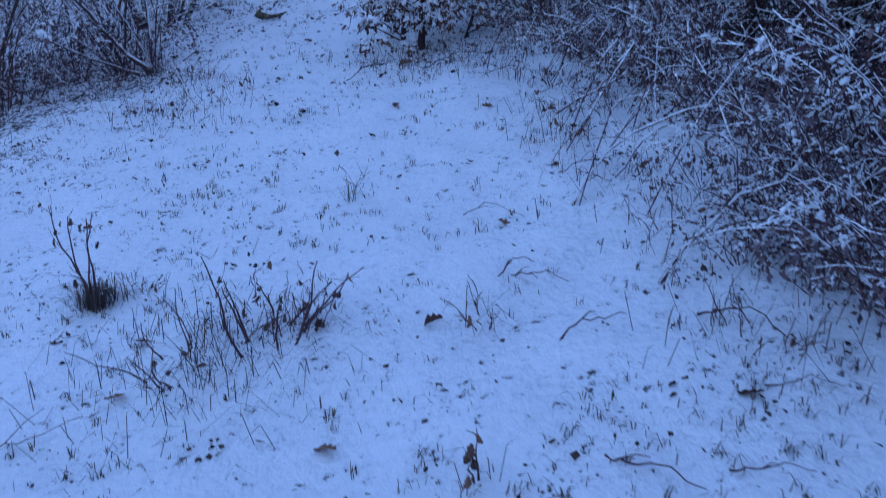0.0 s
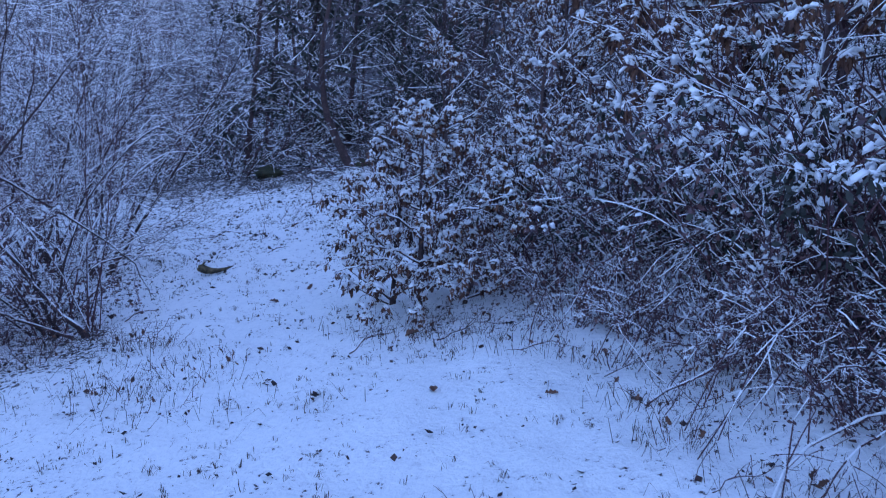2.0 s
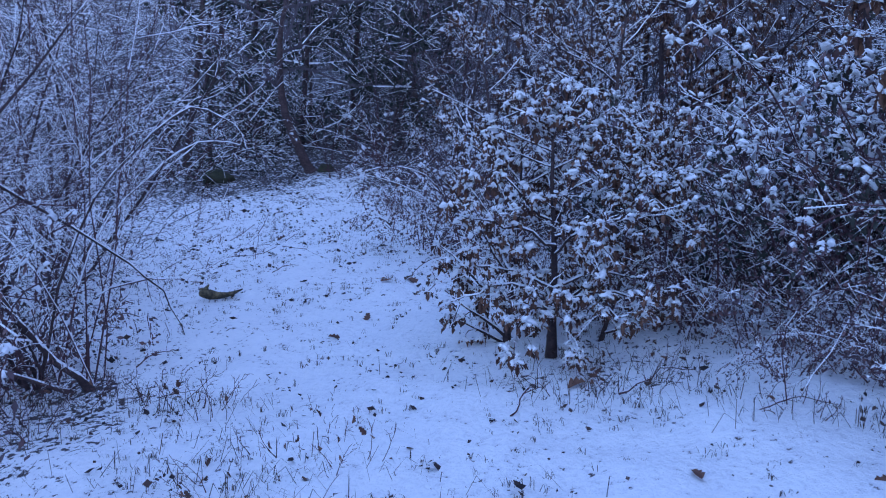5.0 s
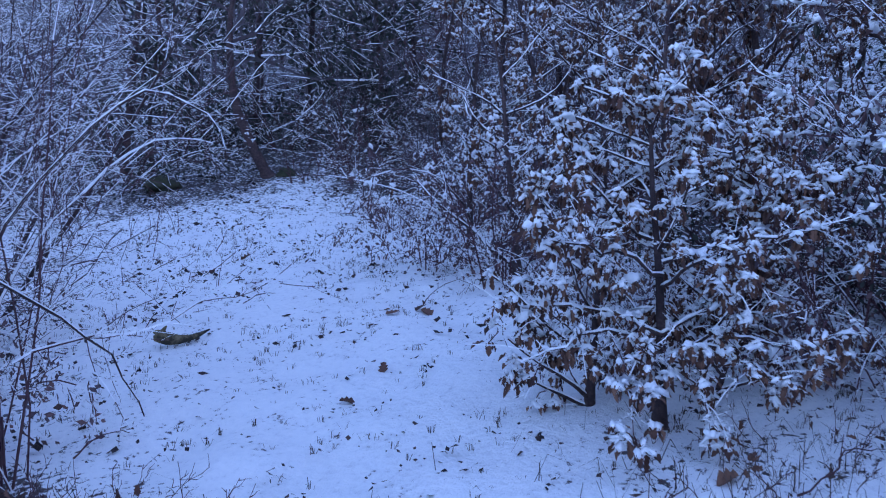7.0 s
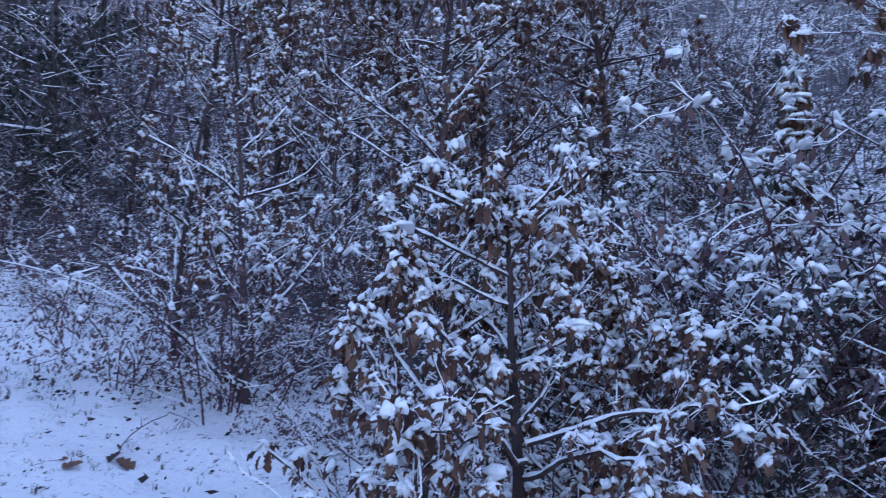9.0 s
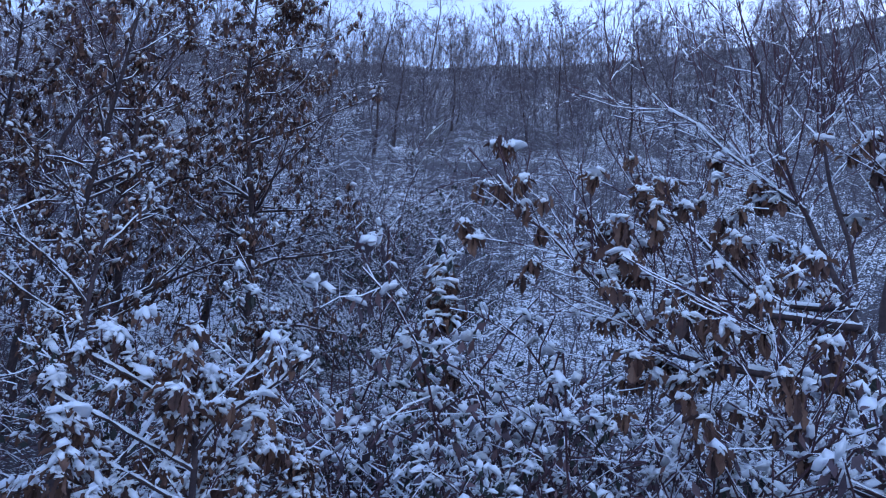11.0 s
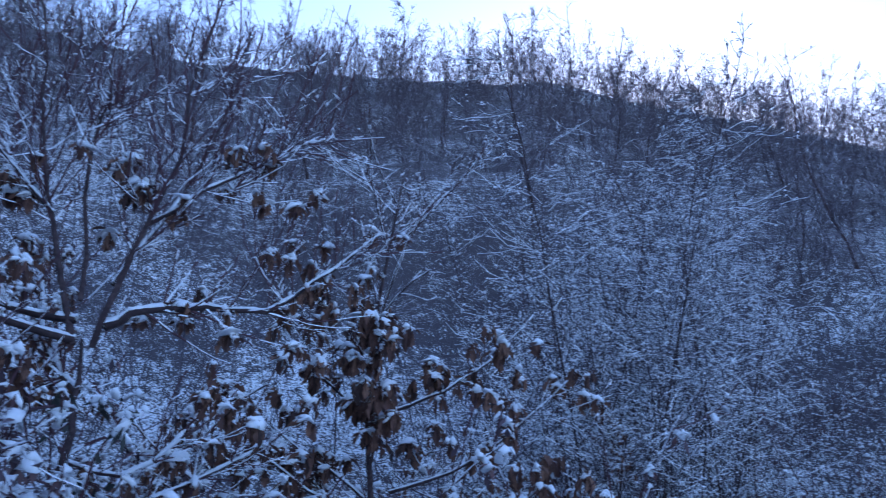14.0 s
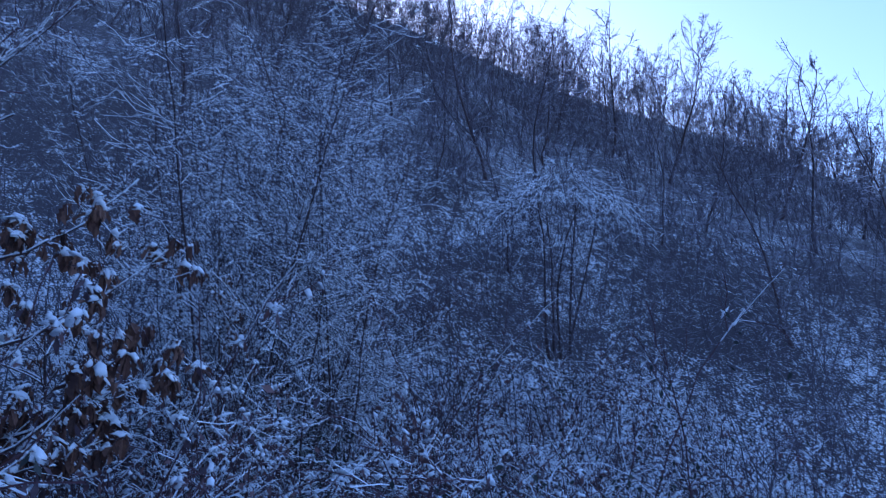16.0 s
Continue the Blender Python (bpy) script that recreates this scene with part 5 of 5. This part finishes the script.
for i, (x, y, tall, stems) in enumerate(((0.95, 3.3, 0.24, 12), (1.15, 2.95, 0.28, 14), (1.2, 3.6, 0.3, 14), (0.8, 3.85, 0.2, 10), (1.35, 2.6, 0.3, 14), (0.7, 4.9, 0.22, 10), (1.0, 2.45, 0.2, 9), (0.45, 5.9, 0.22, 9), (0.3, 10.2, 0.3, 12), (-2.1, 7.3, 0.3, 16), (-2.35, 7.6, 0.32, 16), (-2.9, 7.4, 0.36, 24), (-3.3, 7.3, 0.36, 24), (-3.1, 7.9, 0.45, 26), (-3.7, 7.2, 0.4, 24), (-2.7, 7.75, 0.35, 22), (-4.2, 7.0, 0.4, 24))):
    weed("dead_weed_clump", x, y, tall, stems, "clump of dead weeds at the edge of the bushes", 230 + i, 0.8, 0.16, 0.0024, 5, 55)
weed("thin_sapling", -1.52, 11.16, 0.55, 1, "thin bare sapling standing in the snow", 214, 0.05, 0.01, 0.004, 0, 3, "sapling")
weed("thin_sapling", -1.63, 13.9, 0.6, 2, "thin bare sapling standing in the snow", 215, 0.12, 0.03, 0.004, 0, 3, "sapling")
weed("thin_sapling", -1.35, 12.8, 0.4, 1, "thin sapling with one withered leaf", 216, 0.3, 0.01, 0.005, 3, 0, "sapling")
weed("dead_weed_clump", 0.15, 15.6, 0.7, 9, "dark clump of dead stems by the leaning tree", 217, 0.4, 0.2, 0.006, 0, 20)
weed("dead_weed_clump", 0.6, 16.2, 0.7, 9, "dark clump of dead stems by the leaning tree", 218, 0.4, 0.2, 0.006, 0, 20)

frng = np.random.default_rng(44)
for x, y, s in ((-0.71, 2.49, 0.09), (-0.31, 2.16, 0.08), (0.86, 3.38, 0.1), (-1.54, 3.06, 0.08), (-1.16, 2.61, 0.08), (-1.11, 2.96, 0.08), (0.9, 2.14, 0.07), (0.0, 2.8, 0.07), (-0.6, 9.58, 0.13), (-0.56, 9.5, 0.1), (-0.43, 9.44, 0.13), (-0.38, 9.5, 0.1),
                (-0.2, 6.69, 0.12), (-0.24, 6.65, 0.1), (0.24, 3.55, 0.07), (0.45, 3.85, 0.07), (-0.95, 8.6, 0.09), (-1.3, 8.2, 0.08), (-0.3, 5.6, 0.08), (0.3, 5.2, 0.08), (-1.1, 12.2, 0.12), (-0.7, 13.0, 0.12)):
    o = new("fallen_leaf", leaf_meshes[int(frng.integers(0, 4))])
    o.matrix_basis = Matrix.Translation(on_ground(x, y, 0.016)) @ Euler((radians(72 + frng.normal(0, 10)), frng.normal(0, 0.3), frng.uniform(0, 6.283)), "XYZ").to_matrix().to_4x4() @ Matrix.Diagonal((s, s, s, 1))
    tagged(o, "fallen reddish brown oak leaf on the snow", "leaf", "fallen leaves")


def thick(x, y):
    """How densely stalks and litter poke through at a place."""
    n = noise.fractal(Vector((x * 1.1, y * 1.1, 7.0)), 1.0, 2.0, 3)
    d = 0.4 + 0.9 * n
    d += 0.7 * math.exp(-((x + 1.7) ** 2 / 0.8 + (y - 6.6) ** 2 / 0.8)) + 0.5 * math.exp(-((x + 1.4) ** 2 / 0.5 + (y - 3.3) ** 2 / 0.7))
    d += 0.6 * float(smooth(-2.0, -3.0, x)) + 0.7 * float(smooth(0.2, 1.1, x + 0.05 * max(y - 6, 0))) + 0.8 * float(smooth(8.5, 11, y))
    d += 1.5 * math.exp(-((x + 0.15) ** 2 + (y - 6.8) ** 2) / 0.3)
    return d


def build_litter():
    r = np.random.default_rng(91)
    roots = []
    while len(roots) < 36000:
        x, y = r.uniform(-4.2, 2.0), 1.3 + 13.5 * r.random() ** 1.4
        if r.random() < thick(x, y) * 0.7:
            z = float(height(x, y))
            loose = 0.006 + 0.02 * r.random() ** 3
            for _ in range(int(r.integers(3, 9))):
                roots.append((x + r.normal(0, loose), y + r.normal(0, loose), z))
    tagged(new("dead_grass", grass_mesh("dead_grass", roots, r, 0.008, 0.04, 0.006)), "short dead grass poking through thin snow", "grass", kind="stuff")
    where = []
    while len(where) < 14500:
        x, y = r.uniform(-4.4, 2.2), 1.3 + 15.5 * r.random() ** 1.2
        if r.random() < thick(x, y):
            big = r.random() ** 3
            for _ in range(int(r.integers(1, 3 + 5 * big))):
                s = (0.004 + 0.011 * r.random() ** 2) * (1 + 0.13 * y) * (1 + big)
                px, py = x + r.normal(0, 0.018 + 0.02 * big), y + r.normal(0, 0.018 + 0.02 * big)
                where.append(Matrix.Translation(on_ground(px, py, 0.5 * s)) @ Euler((radians(r.uniform(15, 95)), r.normal(0, 0.5), r.uniform(0, 6.283))).to_matrix().to_4x4() @ Matrix.Diagonal((s * r.uniform(0.7, 2.0), s * 2.0, s * r.uniform(0.5, 1.2), 1)))
    tagged(new("leaf_litter", joined("leaf_litter", LEAF_T, LEAF_TF, where, [LITTER], False)), "dark dead leaves scattered on the snow", "leaves", kind="stuff")


build_litter()


# ---------------------------------------------------------------- on the slope
def vine_tree():
    """A small tree smothered in climber: bare stems under a flat drooping roof of snowy tangle."""
    x, y = polar(146.5, 15.0)
    w = Wood(301)
    spec = tree_spec("frosted")
    for dx, dy in ((-0.3, 0.1), (0.05, 0.0), (0.35, -0.1), (0.2, 0.4), (-0.1, -0.3)):
        w.grow((dx * 0.5, dy * 0.5, 0), (dx * 0.3, dy * 0.25, 1), 2.9, 0.02, 0, [dict(n=7, wobble=0.09, lift=0.05, kids=1.6, ratio=0.2, angle=60, clear=0.3, taper=0.6, rmin=0.012)] + spec[1:])
    for k in range(230):
        a, d = w.rng.uniform(0, 6.283), 0.95 * math.sqrt(w.rng.random())
        w.grow((d * math.cos(a), d * math.sin(a), 3.0 - 0.75 * d * d + w.rng.normal(0, 0.08)), (math.cos(a), math.sin(a), 0.4), w.rng.uniform(0.25, 0.5) + 0.7 * d * d * w.rng.random(), 0.006, 1,
               [{}, dict(n=6, wobble=0.3, lift=-0.34, kids=1.2, ratio=0.35, angle=60, clear=0.0, rmin=0.005), dict(n=2, wobble=0.4, lift=-0.2, rmin=0.0045)])
    ob = thing("vine_covered_tree", x, y, "small tree under a drooping snowy dome of tangled climber", "tree", size=1.1)
    for level, pts, radii in w.lines:
        if level == 0:
            part("trunk", limb_mesh("trunk", pts, radii, BARK, 6), ob)
    A = w.arrays()
    tagged(part("climber", twig_mesh("climber", A[A[:, 8] > 0], w.rng, FARBARK, 0.8, 0.9, True), ob, "tangle of climbing stems under snow"), kind="stuff")


vine_tree()


def ivy_tree(x, y, tall, wide, seed):
    """A tree wrapped in dark ivy."""
    w = Wood(seed)
    w.grow((0, 0, 0), (0.03, 0, 1), tall, 0.055, 0, [dict(n=9, wobble=0.05, lift=0.05, kids=4.5, ratio=wide / tall, angle=65, clear=0.05, taper=0.7, rmin=0.02), dict(n=4, wobble=0.15, lift=0.05, kids=1.5, ratio=0.5, angle=50, clear=0.1, rmin=0.007), dict(n=2, rmin=0.006)])
    r = w.rng
    A = w.arrays()
    ob = thing("ivy_covered_tree", x, y, "dark tree wrapped in evergreen ivy behind the clearing", "tree")
    part("trunk", limb_mesh("trunk", w.lines[-1][1], w.lines[-1][2], BARK, 8), ob)
    K = A[A[:, 8] > 0]
    tagged(part("crown", twig_mesh("crown", K, r, FARBARK, 0.7, 0.85, True), ob), kind="stuff")
    where = []
    for i in r.integers(0, len(K), 3700):
        s = r.uniform(0.06, 0.12)
        where.append(Matrix.Translation(Vector(K[i, 0:3]) + Vector(r.normal(0, 0.08, 3))) @ rot_rand(r, 0.8) @ Matrix.Diagonal((s, s, s, 1)))
    tagged(part("ivy", joined("ivy", LEAF_T, LEAF_TF, where, [EVERGREEN], False), ob, "dark evergreen ivy leaves"), kind="stuff")
    return ob


ivy_tree(-2.1, 17.4, 6.5, 1.3, 311)
ivy_tree(-1.1, 19.2, 6.0, 1.6, 312)
ivy_tree(0.9, 18.8, 6.0, 1.7, 313)
ivy_tree(2.6, 18.2, 6.5, 1.6, 314)
ivy_tree(-0.2, 17.8, 5.5, 1.5, 315)
ivy_tree(1.7, 16.9, 5.0, 1.3, 316)

weed("dead_weed_clump", -0.35, 6.72, 0.22, 14, "dry weeds and grass under the young oak", 221, 0.9, 0.25, 0.002, 6, 120)
weed("dead_weed_clump", 0.12, 6.7, 0.26, 14, "dry weeds and grass under the young oak", 222, 0.9, 0.25, 0.002, 6, 120)
weed("dead_weed_clump", -0.1, 6.5, 0.18, 10, "dry weeds and grass under the young oak", 223, 1.0, 0.25, 0.002, 4, 90)
